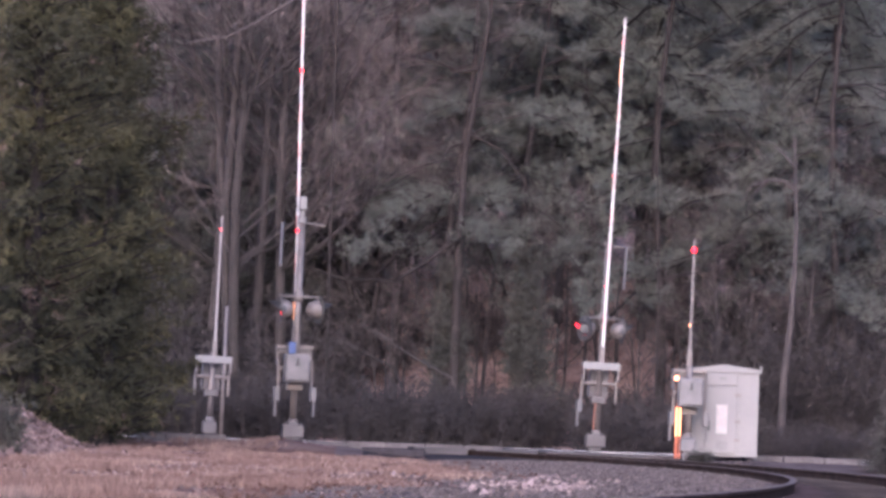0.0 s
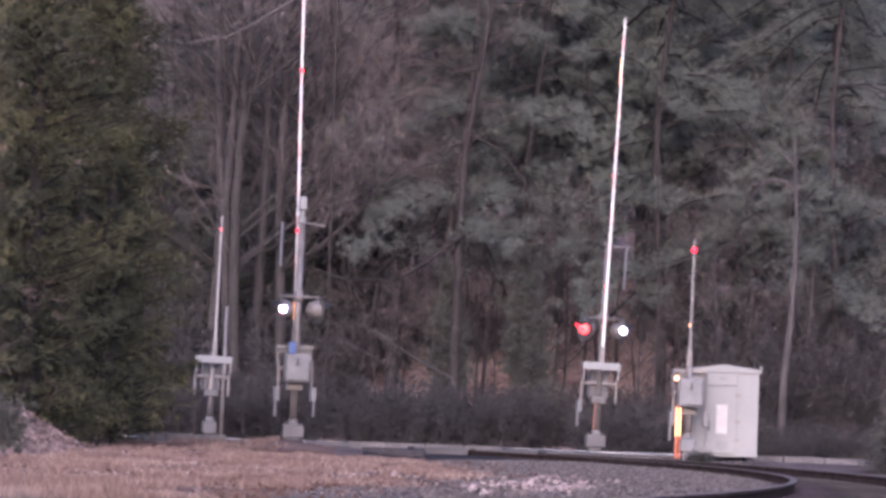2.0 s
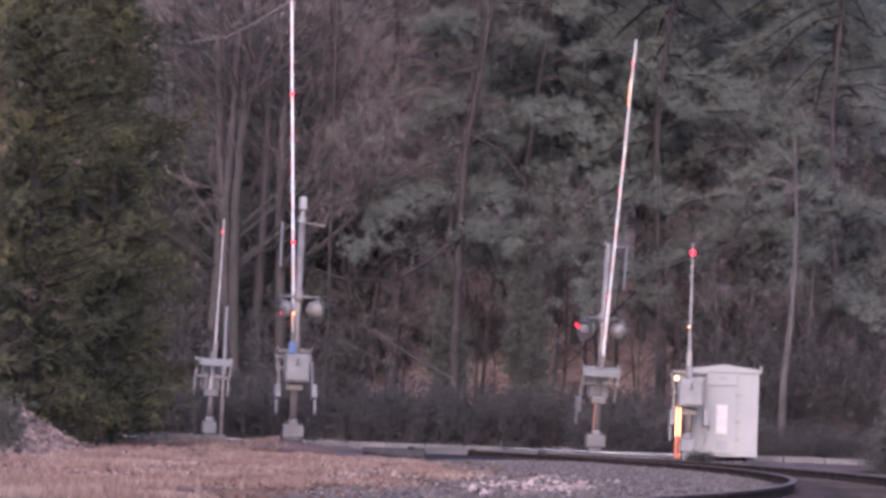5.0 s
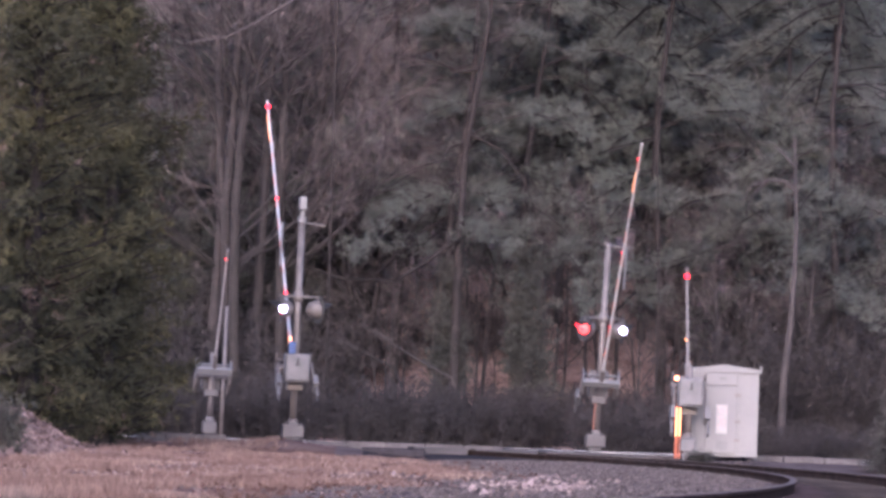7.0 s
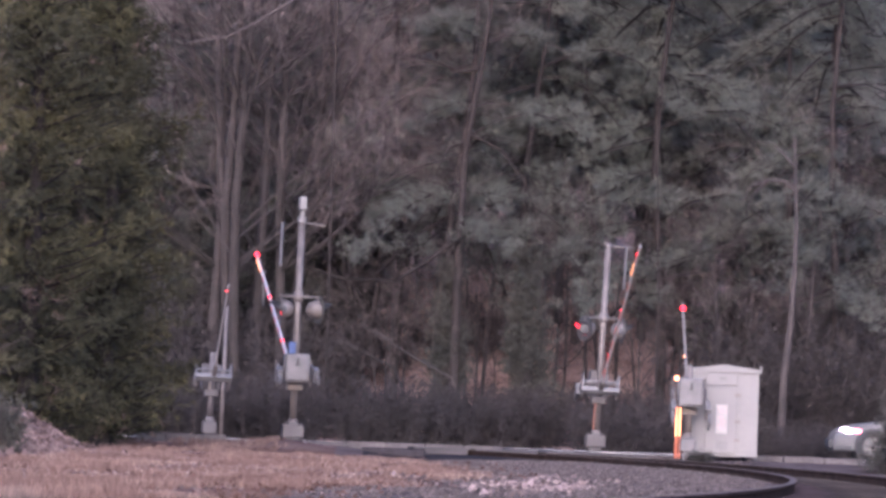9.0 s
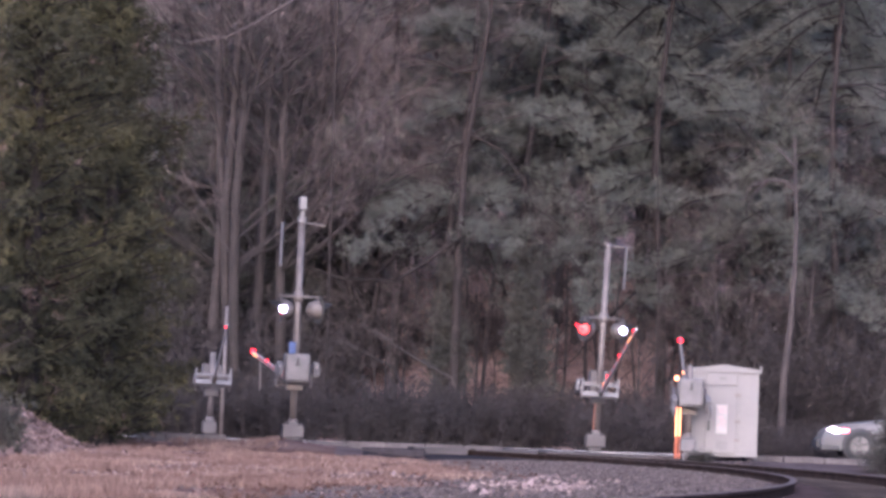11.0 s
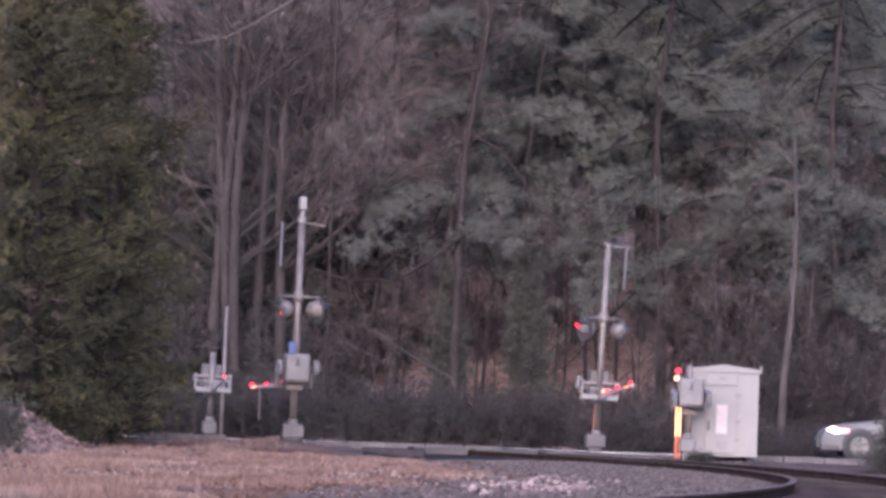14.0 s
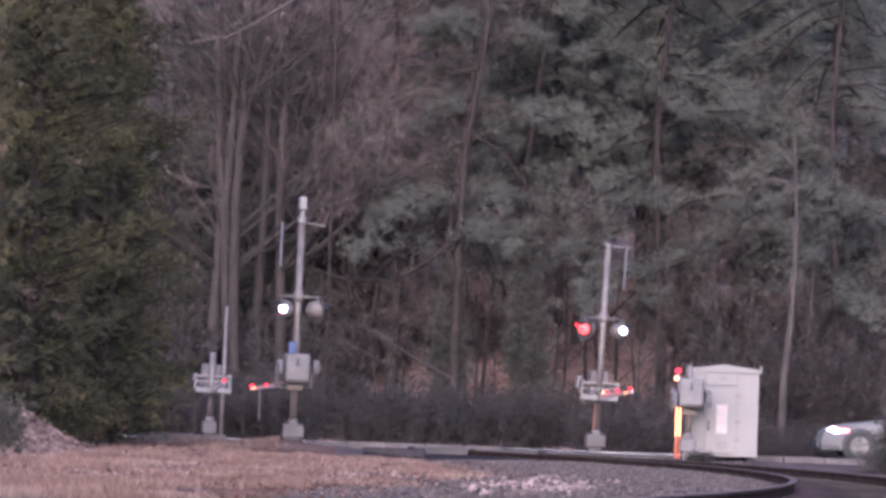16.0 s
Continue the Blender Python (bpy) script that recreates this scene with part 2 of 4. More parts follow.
def build_ground():
    xs = steps((-600, -40, 14), (-40, -12, 14), (-12, 14, 96), (14, 40, 13), (40, 600, 14))
    ys = steps((-300, 20, 8), (20, 126, 190), (126, 340, 110), (340, 900, 8))
    g = mesh_part("ground", grid_sheet("ground", xs, ys, ground_z), SOIL, smooth=True)
    g.data.materials.append(LITTER)
    g.data.materials.append(DARKBED)
    g.data.materials.append(GRAVEL)
    g.data.materials.append(HEAP)
    for p in g.data.polygons:
        x, y, z = p.center
        cinder = 96 + 0.4 * math.sin(x * 3) < y < 110.6 and -0.6 - 0.07 * (y - 95) + 0.15 * math.sin(y) < x < track_x(y) + 1.5
        gravel = track_x(y) - 4.9 + 0.5 * noise.noise((y * 0.2, 1, 1)) < x < track_x(y) + 4.5 if y < 97 else -1.9 < x < 9
        heap = ((x + 6.3) / 1.3) ** 2 + ((y - 80) / 6.5) ** 2 < 1 + 0.4 * noise.noise((x * 2, y, 6))
        p.material_index = 1 if y > 125 else (2 if cinder else 3 if gravel else 4 if heap else 0)
    tagged(g, "dry winter grass verge rising to leaf-strewn woodland floor", "ground", kind="structure")


ROAD_Y0, ROAD_Y1, ROAD_Z = 111.4, 123.2, -0.10


def build_road():
    road = tagged(new("road"), "grey asphalt road across the railway", "road", kind="structure")
    bm = B()
    box(bm, -60, 60, ROAD_Y0, ROAD_Y1, -0.35, ROAD_Z)
    part("asphalt_surface", bm, ASPHALT, road)
    for y in (ROAD_Y0 + 0.25, ROAD_Y1 - 0.37, 117.2, 117.5):
        bm = B()
        box(bm, -60, 60, y, y + 0.12, ROAD_Z - 0.01, ROAD_Z + 0.004)
        part("edge_line", bm, LINE, road, "worn white painted road line")
    for x0, x1 in ((-6.1, -4.25), (-2.6, 1.35), (5.4, 8.7)):
        bm = B()
        n = int((x1 - x0) / 0.9) + 1
        for i in range(n):
            a = x0 + (x1 - x0) * i / n
            box(bm, a + 0.008, a + (x1 - x0) / n - 0.008, ROAD_Y0 - 0.35, ROAD_Y0 - 0.02, -0.42, ROAD_Z + (0.1 if x0 < -4 else 0.06) + rnd(-0.006, 0.006), 0.015)
        part("kerb", bm, KERB, road, "pale weathered concrete kerb")


def track_frame(y):
    d = 0.5
    t = Vector((track_x(y + d) - track_x(y - d), 2 * d, 0)).normalized()
    return Vector((track_x(y), y, 0)), t, Vector((t.y, -t.x, 0))


def build_track():
    track = tagged(new("railway_track"), "curved single railway track on dark tarred ties", "railway track", kind="structure")
    ys = [24 + 0.75 * i for i in range(150)]
    for side in (-0.7175, 0.7175):
        for nm, prof, ma in (("rail", ((-0.07, -0.305), (0.07, -0.305), (0.07, -0.29), (0.012, -0.27), (0.012, -0.17), (0.036, -0.16), (0.036, -0.134), (-0.036, -0.134), (-0.036, -0.16), (-0.012, -0.17), (-0.012, -0.27), (-0.07, -0.29)), RAIL),
                             ("rail_head", ((0.036, -0.134), (0.034, -0.128), (-0.034, -0.128), (-0.036, -0.134)), RAILTOP)):
            s = Soup()
            k = len(prof)
            for y in ys:
                c, t, r = track_frame(y)
                for o, z in prof:
                    s.v.append(c + r * (side + o) + Vector((0, 0, z)))
            for i in range(len(ys) - 1):
                for j in range(k):
                    s.f.append((i * k + j, i * k + (j + 1) % k, (i + 1) * k + (j + 1) % k, (i + 1) * k + j))
            mesh_part(nm, s.mesh(nm), ma, track)
    s = Soup()
    for i in range(150):
        y = ys[i]
        c, t, r = track_frame(y)
        for o, z in ((-2.3, -0.31), (-1.4, -0.225), (-0.86, -0.23), (0, -0.255), (1.2, -0.255), (2.3, -0.31)):
            s.v.append(c + r * o + Vector((0, 0, z)))
    for i in range(149):
        for j in range(5):
            s.f.append((i * 6 + j, i * 6 + j + 1, i * 6 + j + 7, i * 6 + j + 6))
    bed = mesh_part("track_bed", s.mesh("track_bed"), DARKBED, track, "gravel bed, dark and oily towards the crossing")
    bed.data.materials.append(BEDBROWN)
    bed.data.materials.append(GRAVEL)
    for p in bed.data.polygons:
        p.material_index = 2 if p.index % 5 < 2 and p.center.y < 96 else 1 if p.center.y < 73 + 3 * math.sin(p.center.x * 2) else 0
    # crossing planks between and beside the rails
    for o0, o1 in ((-1.9, -0.80), (-0.63, 0.63), (0.80, 1.9)):
        bm = B()
        c, t, r = track_frame(117)
        m = Matrix((( r.x, t.x, 0, c.x), (r.y, t.y, 0, c.y), (0, 0, 1, 0), (0, 0, 0, 1)))
        box(bm, o0, o1, -6.6, 6.6, -0.30, -0.095, 0.01, m)
        part("crossing_panel", bm, ASPHALT, track, "dark rubber crossing panel")
    bm = B()
    box(bm, -1.5, -0.2, 108.9, ROAD_Y0 - 0.36, -0.42, -0.14, 0.05)
    part("apron", bm, DARKBED, track, "dark worn cinder apron")
    return track


# ---- trees ----
def pine_mesh(h, seed, low=0.18, reach=3.4, coarse=0):
    random.seed(seed)
    wood, leaf = Soup(), Soup()
    pts = [Vector((0.32 * math.sin(i * 0.9 + seed) * min(1, i / 3), 0.25 * math.cos(i * 0.7 + seed) * min(1, i / 3), h * i / 9)) for i in range(10)]
    pts[0].x = pts[0].y = 0
    wood.tube(pts, [0.12 * (1 - i / 9.5) ** 1.3 + 0.015 for i in range(10)], 9)
    wood.tube([Vector((0, 0, -0.6)), Vector((0, 0, 0.1))], [0.19, 0.15], 9)
    z = h * low
    while z < h * 0.98:
        f = z / h
        for _ in range(random.choice((1, 2, 2, 3))):
            a = rnd(0, 2 * math.pi)
            i = min(8, int(f * 9))
            o = pts[i].lerp(pts[i + 1], f * 9 - i)
            ln = reach * (1.15 - f) * rnd(0.45, 1.1) + 0.4
            d = Vector((math.cos(a), math.sin(a), 0))
            lift = rnd(-0.25, 0.25) + 0.35 * f
            limb = [o + d * ln * s + Vector((0, 0, ln * (lift * s - 0.5 * s * s + 0.1 * math.sin(3 * s + a)))) for s in (0, 0.25, 0.5, 0.75, 1)]
            wood.tube(limb, [0.05 * (1.2 - f), 0.04, 0.03, 0.018, 0.008], 4)
            bare = rnd(0, 1) < 0.22 and f < 0.5
            nb = int(4 + ln * 3.4)
            for b in range(nb):
                s = rnd(0.12, 1.0)
                k = min(3, int(s * 4))
                p = limb[k].lerp(limb[k + 1], s * 4 - k)
                q = p + (d * rnd(0.1, 0.7) + Vector((-d.y, d.x, 0)) * rnd(-0.8, 0.8) + Vector((0, 0, rnd(-0.25, 0.3)))) * rnd(0.5, 1.0)
                wood.tube([p, p.lerp(q, 0.5) + Vector((0, 0, 0.04)), q], [0.012, 0.009, 0.005], 3)
                if bare:
                    continue
                tufts, size = (6, 1.0) if z < h * 0.68 and not coarse else (3, 2.3)
                for c in range(tufts):
                    t = p.lerp(q, 0.1 + 0.95 * c / tufts) + ball() * (0.16 if size < 1.5 else 0.1)
                    for _ in range(17 if size < 1.5 else 5):
                        leaf.blade(t, t + (ball() + (q - p).normalized() * 0.6 + Vector((0, 0, 0.1))) * rnd(0.12, 0.26) * size, 0.017 * size)
        z += h * rnd(0.018, 0.036)
    return wood.mesh("trunk"), leaf.mesh("crown")


def bare_mesh(h, seed, spread=0.55, levels=5):
    random.seed(seed)
    wood, bough, twig = Soup(), Soup(), Soup()

    def grow(p, d, ln, r, lv):
        pts, dd = [p], d.copy()
        seg = 4 if lv < 2 else (3 if lv < 3 else 2)
        for i in range(seg):
            dd = (dd + ball() * (0.10 + 0.07 * lv) + Vector((0, 0, 0.06))).normalized()
            pts.append(pts[-1] + dd * ln / seg)
        (wood if lv < 1 else bough if lv < 3 else twig).tube(pts, [r * (1 - 0.55 * i / seg) for i in range(seg + 1)], 8 if lv == 0 else (5 if lv == 1 else 3))
        if lv >= levels:
            return
        kids = (14, 6, 4, 4, 2)[lv]
        for i in range(kids):
            s = rnd(0.3 if lv else 0.28, 1.0)
            k = min(seg - 1, int(s * seg))
            q = pts[k].lerp(pts[k + 1], s * seg - k)
            side = ball()
            side = (side - dd * side.dot(dd)).normalized()
            nd = (dd * rnd(0.5, 1.0) + side * rnd(0.5, 1.1) * (spread + 0.35)).normalized()
            grow(q, nd, ln * rnd(0.36, 0.6), max(0.0048, r * (rnd(0.2, 0.3) if lv == 0 else rnd(0.34, 0.5))), lv + 1)

    grow(Vector((0, 0, -0.5)), Vector((0.03, 0, 1)).normalized(), h * 0.8, h * 0.010, 0)
    return wood.mesh("trunk"), bough.mesh("bough_frame"), twig.mesh("crown")


def cedar_mesh(h, rad, seed):
    random.seed(seed)
    wood, leaf, brown = Soup(), Soup(), Soup()
    wood.tube([Vector((0, 0, -0.5)), Vector((0.05, 0, h * 0.5)), Vector((0, 0.1, h))], [0.22, 0.13, 0.02], 8)
    n = int(h * 34)
    for i in range(n):
        f = ((i + rnd(0, 1)) / n) ** 1.15
        z = 0.15 + f * (h - 0.2)
        a = rnd(0, 2 * math.pi)
        ln = rad * (1.0 - f ** 1.6) * (0.7 + (1.05 if f > 0.2 else 0.3) * noise.noise((math.cos(a) * 1.3, math.sin(a) * 1.3, z * 0.7 + seed))) * rnd(0.6, 1.3) + 0.2
        d = Vector((math.cos(a), math.sin(a), 0))
        tip = Vector((0, 0, z)) + d * ln + Vector((0, 0, ln * rnd(0.05, 0.5)))
        p0 = Vector((0, 0, z))
        wood.tube([p0, p0.lerp(tip, 0.5) - Vector((0, 0, 0.05)), tip], [0.03, 0.02, 0.006], 3)
        for b in range(int(8 + ln * 9)):
            s = rnd(0.12, 1.0)
            c = p0.lerp(tip, s) + ball() * 0.12
            if s > 0.5 and noise.noise(c * 1.25 + Vector((0, seed, 0))) < -0.12:
                continue
            out = (d * 0.7 + ball() * 0.8 + Vector((0, 0, rnd(-0.5, 0.5)))).normalized()
            soup = brown if noise.noise(c * 0.9 + Vector((seed, 0, 0))) > 0.6 + rnd(-0.2, 0.2) else leaf
            e = c + out * rnd(0.12, 0.34)
            for _ in range(9):
                q = c.lerp(e, rnd(0, 1))
                soup.blade(q, q + (out * 0.7 + ball()).normalized() * rnd(0.08, 0.2), rnd(0.02, 0.04))
    return wood.mesh("trunk"), leaf.mesh("crown"), brown.mesh("browned_foliage")


def shrub_mesh(h, w, seed):
    random.seed(seed)
    stem, leaf = Soup(), Soup()
    for i in range(46):
        a, r = rnd(0, 6.28), w * 0.5 * math.sqrt(rnd(0, 1))
        p = Vector((r * math.cos(a) * 0.5, r * math.sin(a) * 0.5, -0.3))
        q = Vector((r * math.cos(a), r * math.sin(a), h * rnd(0.55, 1.1)))
        mid = p.lerp(q, 0.55) + ball() * 0.15
        stem.tube([p, mid, q], [0.014, 0.010, 0.004], 3)
        for b in range(18):
            s = rnd(0.15, 1)
            c = (p.lerp(mid, s * 2) if s < 0.5 else mid.lerp(q, s * 2 - 1))
            e = c + ball() * rnd(0.15, 0.4)
            stem.tube([c, e], [0.006, 0.003], 3)
            for _ in range(6):
                t = c.lerp(e, rnd(0.2, 1))
                leaf.blade(t, t + ball() * rnd(0.06, 0.14), 0.022)
    return stem.mesh("stem_tangle"), leaf.mesh("foliage")


def plant(name, meshes, mats, x, y, turn, scale, label, category, group=""):
    ob = thing(name, pose(x, y, ground_z(x, y), 0, 0, turn), label, category, group)
    ob.scale = (scale, scale, scale)
    for me, ma in zip(meshes, mats):
        mesh_part(me.name.split(".")[0], me, ma, ob)
    return ob


def build_woods():
    pine_label = "dark green pine with drooping limbs at the wood's edge"
    bare_label = "leafless grey-brown woodland tree with fine twigs"
    pines = [plant("pine_tree", pine_mesh(h, s, low, reach), (PINEBARK, NEEDLE), x, y, 0, 1, pine_label, "tree", "woodland pines")
             for h, s, low, reach, x, y in ((17, 3, 0.29, 5.4, 0.35, 137), (19, 8, 0.2, 5.2, 5.6, 139), (18, 15, 0.27, 5.0, 2.3, 141))]
    bares = [plant("bare_tree", bare_mesh(h, s, sp), (BARK, BARK, TWIG), x, y, 0, 1, bare_label, "tree", "leafless woodland trees")
             for h, s, sp, x, y in ((15, 21, 0.7, -5.2, 137), (17, 34, 0.8, -3.9, 141), (13, 47, 0.9, -2.2, 144))]
    far = plant("pine_tree", pine_mesh(18, 52, 0.14, 4.6, 1), (PINEBARK, NEEDLE), 1.5, 166, 0, 1, "far dark green pine up the wooded slope", "tree", "woodland pines")
    spots = []
    random.seed(77)
    for row, (y, n, wide) in enumerate(((145, 7, 11), (153, 9, 12), (163, 7, 13), (178, 8, 15), (198, 8, 17), (218, 9, 20), (242, 9, 23))):
        for i in range(n):
            x = -wide + 2 * wide * (i + rnd(0.15, 0.85)) / n
            spots.append((x, y + rnd(-3, 3), rnd(0, 360), rnd(0.8, 1.2), row))
    for x, y, turn in ((-4.96, 136.5, 40), (-4.55, 138.5, 100), (-5.9, 138, 200), (-4.05, 137.5, 300)):
        copy_thing(bares[0], pose(x, y, ground_z(x, y), 0, 0, turn))
    for x, y, turn, k in ((9.9, 138, 30, 1), (10.4, 143, 140, 0), (7.9, 145, 250, 2), (11.0, 152, 10, 1), (-1.2, 142, 80, 2), (3.6, 146, 190, 0), (4.1, 150, 330, 1), (2.9, 151, 70, 0), (5.6, 155, 210, 1)):
        copy_thing(pines[k], pose(x, y, ground_z(x, y), 0, 0, turn))
    for x, y, turn, sc, row in spots:
        pine_share = 0.85 if x > -2.0 else 0.4
        src = random.choice([far] if row > 1 else pines) if random.random() < pine_share or row > 3 else random.choice(bares)
        c = copy_thing(src, pose(x, y, ground_z(x, y), rnd(-2, 2), rnd(-2, 2), turn))
        c.scale = (sc, sc, sc)


def build_cedars():
    label = "dense olive-green cedar with browned sprays beside the verge"
    a = plant("cedar_tree", cedar_mesh(10.5, 1.9, 5), (PINEBARK, CEDAR, CEDARBROWN), -7.3, 97, 0, 1, label, "tree", "roadside cedars")
    b = plant("cedar_tree", cedar_mesh(9.5, 1.5, 9), (PINEBARK, CEDAR, CEDARBROWN), -6.25, 102, 0, 1, label, "tree", "roadside cedars")
    for src, x, y, turn, sc in ((b, -8.3, 92, 130, 0.95), (a, -8.9, 104, 70, 1.1), (b, -7.0, 106, 200, 1.2), (a, -6.6, 109, 310, 0.95)):
        c = copy_thing(src, pose(x, y, ground_z(x, y), 0, 0, turn))
        c.scale = (sc, sc, sc)


def build_shrubs():
    label = "tangled dark winter thicket bush at the wood's foot"
    kinds = [plant("thicket_bush", shrub_mesh(h, w, s), (SHRUB, SHRUB), x, y, 0, 1, label, "bush", "thicket bushes")
             for h, w, s, x, y in ((1.7, 2.4, 2, -1.0, 129), (1.5, 2.6, 6, 1.2, 128.5))]
    random.seed(5)
    for i in range(51):
        x, y = -8 + 18.5 * (i % 17 + rnd(0, 1)) / 17, 127.6 + 3.7 * (i // 17) + rnd(0, 2)
        if i >= 34 and -1.8 < x < 2:
            y += 9
        c = copy_thing(kinds[i % 2], pose(x, y, ground_z(x, y), 0, 0, rnd(0, 360)))
        sc = rnd(0.75, 1.15)
        c.scale = (sc, sc, sc * (0.85 if x < 8 else 0.6))
    for x, y, sc in ((8.6, 133, 1.7), (9.6, 136, 2.0), (10.4, 133.5, 1.6), (7.6, 137, 1.8), (9.0, 141, 2.3), (10.6, 141, 2.4), (-5.9, 137, 2.0), (-6.8, 140, 2.4), (-4.9, 140, 2.1), (-3.6, 138, 1.7)):
        c = copy_thing(kinds[int(y) % 2], pose(x, y, ground_z(x, y), 0, 0, 37 * y))
        c.scale = (sc, sc, sc)


def build_saplings():
    label = "thin leafless sapling on the woodland floor"
    kinds = [plant("sapling", bare_mesh(h, sd, 0.5, 3), (BARK, BARK, TWIG), x, y, 0, 1, label, "sapling", "woodland saplings")
             for h, sd, x, y in ((6.5, 71, -1.2, 139), (5.0, 72, 1.0, 141))]
    random.seed(19)
    for i in range(40):
        x, y = -1.9 + 12 * (i + rnd(0, 1)) / 40, rnd(136, 150)
        c = copy_thing(kinds[i % 2], pose(x, y, ground_z(x, y), rnd(-6, 6), rnd(-6, 6), rnd(0, 360)))
        sc = rnd(0.6, 1.3)
        c.scale = (sc, sc, sc)


def build_dead_wood():
    """A tall thin tree with one pale reaching limb, and limbs fallen at the wood's foot."""
    def limbs(name, label, x0, y0, part_name, lines, material):
        z0 = ground_z(x0, y0)
        ob = thing(name, pose(x0, y0, z0), label, "tree" if "tree" in name else "dead branch")
        for pts, r0, r1 in lines:
            s = Soup()
            vs = [Vector(p) - Vector((x0, y0, z0)) for p in pts]
            s.tube(vs, [r0 + (r1 - r0) * i / (len(vs) - 1) for i in range(len(vs))], 7)
            mesh_part(part_name, s.mesh(part_name), PINEBARK if pts[0][2] < 0 and name != "fallen_branch" else material, ob, smooth=True)
    limbs("slender_tree", "slender grey tree with one long pale limb", -2.7, 133, "limb",
          ((((-2.70, 133, -0.3), (-2.75, 133, 5.1), (-2.78, 133, 9.5), (-2.83, 133, 12.0), (-2.9, 133, 14.5)), 0.03, 0.045),
           (((-2.83, 133, 11.2), (-3.84, 133, 10.59), (-4.78, 133, 9.97), (-5.46, 133, 9.62), (-6.41, 133, 9.45)), 0.05, 0.02),
           (((-4.0, 133, 10.48), (-4.2, 133, 9.9), (-4.1, 133, 9.3), (-3.7, 133, 8.8)), 0.025, 0.01)), SNAG)
    limbs("old_tree", "old dark tree with long drooping bare limbs", 0.4, 135.6, "limb",
          ((((0.4, 135.6, -0.3), (0.38, 135.6, 3.0), (0.45, 135.7, 7.0), (0.9, 135.8, 10.0), (1.3, 135.8, 14.0)), 0.15, 0.025),
           (((0.42, 135.6, 5.0), (0.0, 135.2, 4.7), (-0.53, 135, 4.29), (-1.14, 135, 3.89), (-2.54, 135, 3.91), (-3.52, 135, 4.19)), 0.075, 0.02),
           (((0.9, 135.8, 9.3), (0.35, 135.8, 9.17), (-0.5, 135.8, 9.42), (-1.49, 135.8, 9.57)), 0.06, 0.02),
           (((0.6, 135.7, 7.6), (1.4, 135.6, 7.2), (2.0, 135.6, 6.4), (2.3, 135.6, 5.6)), 0.05, 0.015)), PINEBARK)
    limbs("slim_tree", "slim leafless tree with a thin crooked limb", 5.2, 132, "limb",
          ((((5.2, 132, -0.3), (5.25, 132, 3.2), (5.1, 132, 7.0), (5.3, 132, 12.0)), 0.026, 0.012),
           (((5.25, 132, 3.15), (6.13, 132, 3.12), (6.94, 132, 3.34)), 0.022, 0.01)), PINEBARK)
    limbs("fallen_branch", "pale fallen branch propped in the thicket", 1.0, 131.5, "limb",
          ((((1.0, 131.5, -0.1), (0.32, 131.5, 1.5), (-0.85, 131.5, 2.11), (-1.34, 131.5, 2.42), (-1.96, 131.5, 2.75)), 0.045, 0.015),), BARK)
    limbs("fallen_branch", "crooked fallen branch in the thicket", -0.4, 131.2, "limb",
          ((((-0.4, 131.2, -0.1), (-1.05, 131.3, 1.7), (-1.87, 131.4, 2.07), (-2.35, 131.5, 2.32), (-2.95, 131.5, 1.83)), 0.032, 0.012),), BARK)


def build_ivy():
    label = "tree trunk thickly wrapped in dark evergreen vine"
    for h, r, x, y, sd in ((5.2, 0.75, 2.15, 136, 61), (4.4, 0.34, 0.2, 136, 62)):
        ob = plant("ivy_trunk", cedar_mesh(h, r, sd)[:2], (PINEBARK, IVY), x, y, 0, 1, label, "tree")


def build_snag():
    ob = thing("dead_tree", pose(8.21, 130, ground_z(8.3, 130)), "pale dead tree stem with broken bent limbs", "tree")
    s = Soup()
    z0 = ground_z(8.3, 130)

    def line(pts, r0, r1):
        vs = [Vector((x - 8.3, y, z - z0)) for x, y, z in pts]
        s.tube(vs, [r0 + (r1 - r0) * i / (len(vs) - 1) for i in range(len(vs))], 7)
    line(((8.28, 0, z0 - 0.4), (8.26, 0, 1.0), (8.28, 0, 1.8), (8.40, 0, 3.0), (8.45, 0, 4.2), (8.47, 0.1, 5.3), (8.42, 0.1, 6.4), (8.36, 0.1, 7.5)), 0.105, 0.03)
    line(((8.42, 0.1, 6.75), (8.1, 0, 7.1), (7.8, -0.1, 7.32), (7.4, -0.1, 7.35)), 0.04, 0.012)
    line(((8.45, 0.1, 6.2), (8.15, 0.1, 6.45), (7.7, 0, 6.45), (7.35, 0, 6.3), (7.15, 0, 5.9)), 0.045, 0.012)
    line(((7.75, 0, 6.45), (7.4, 0.1, 6.1), (7.3, 0.1, 5.7)), 0.025, 0.008)
    mesh_part("stem", s.mesh("stem"), SNAG, ob, smooth=True)


# ---- crossing gates ----
def lamp_on(name, parent, x, y, z, r=0.05):
    bm = B()
    bmesh.ops.create_uvsphere(bm, u_segments=10, v_segments=8, radius=r, matrix=Matrix.Translation((x, y, z)))
    return part(name, bm, REDLAMP, parent, "lit red gate lamp", True)


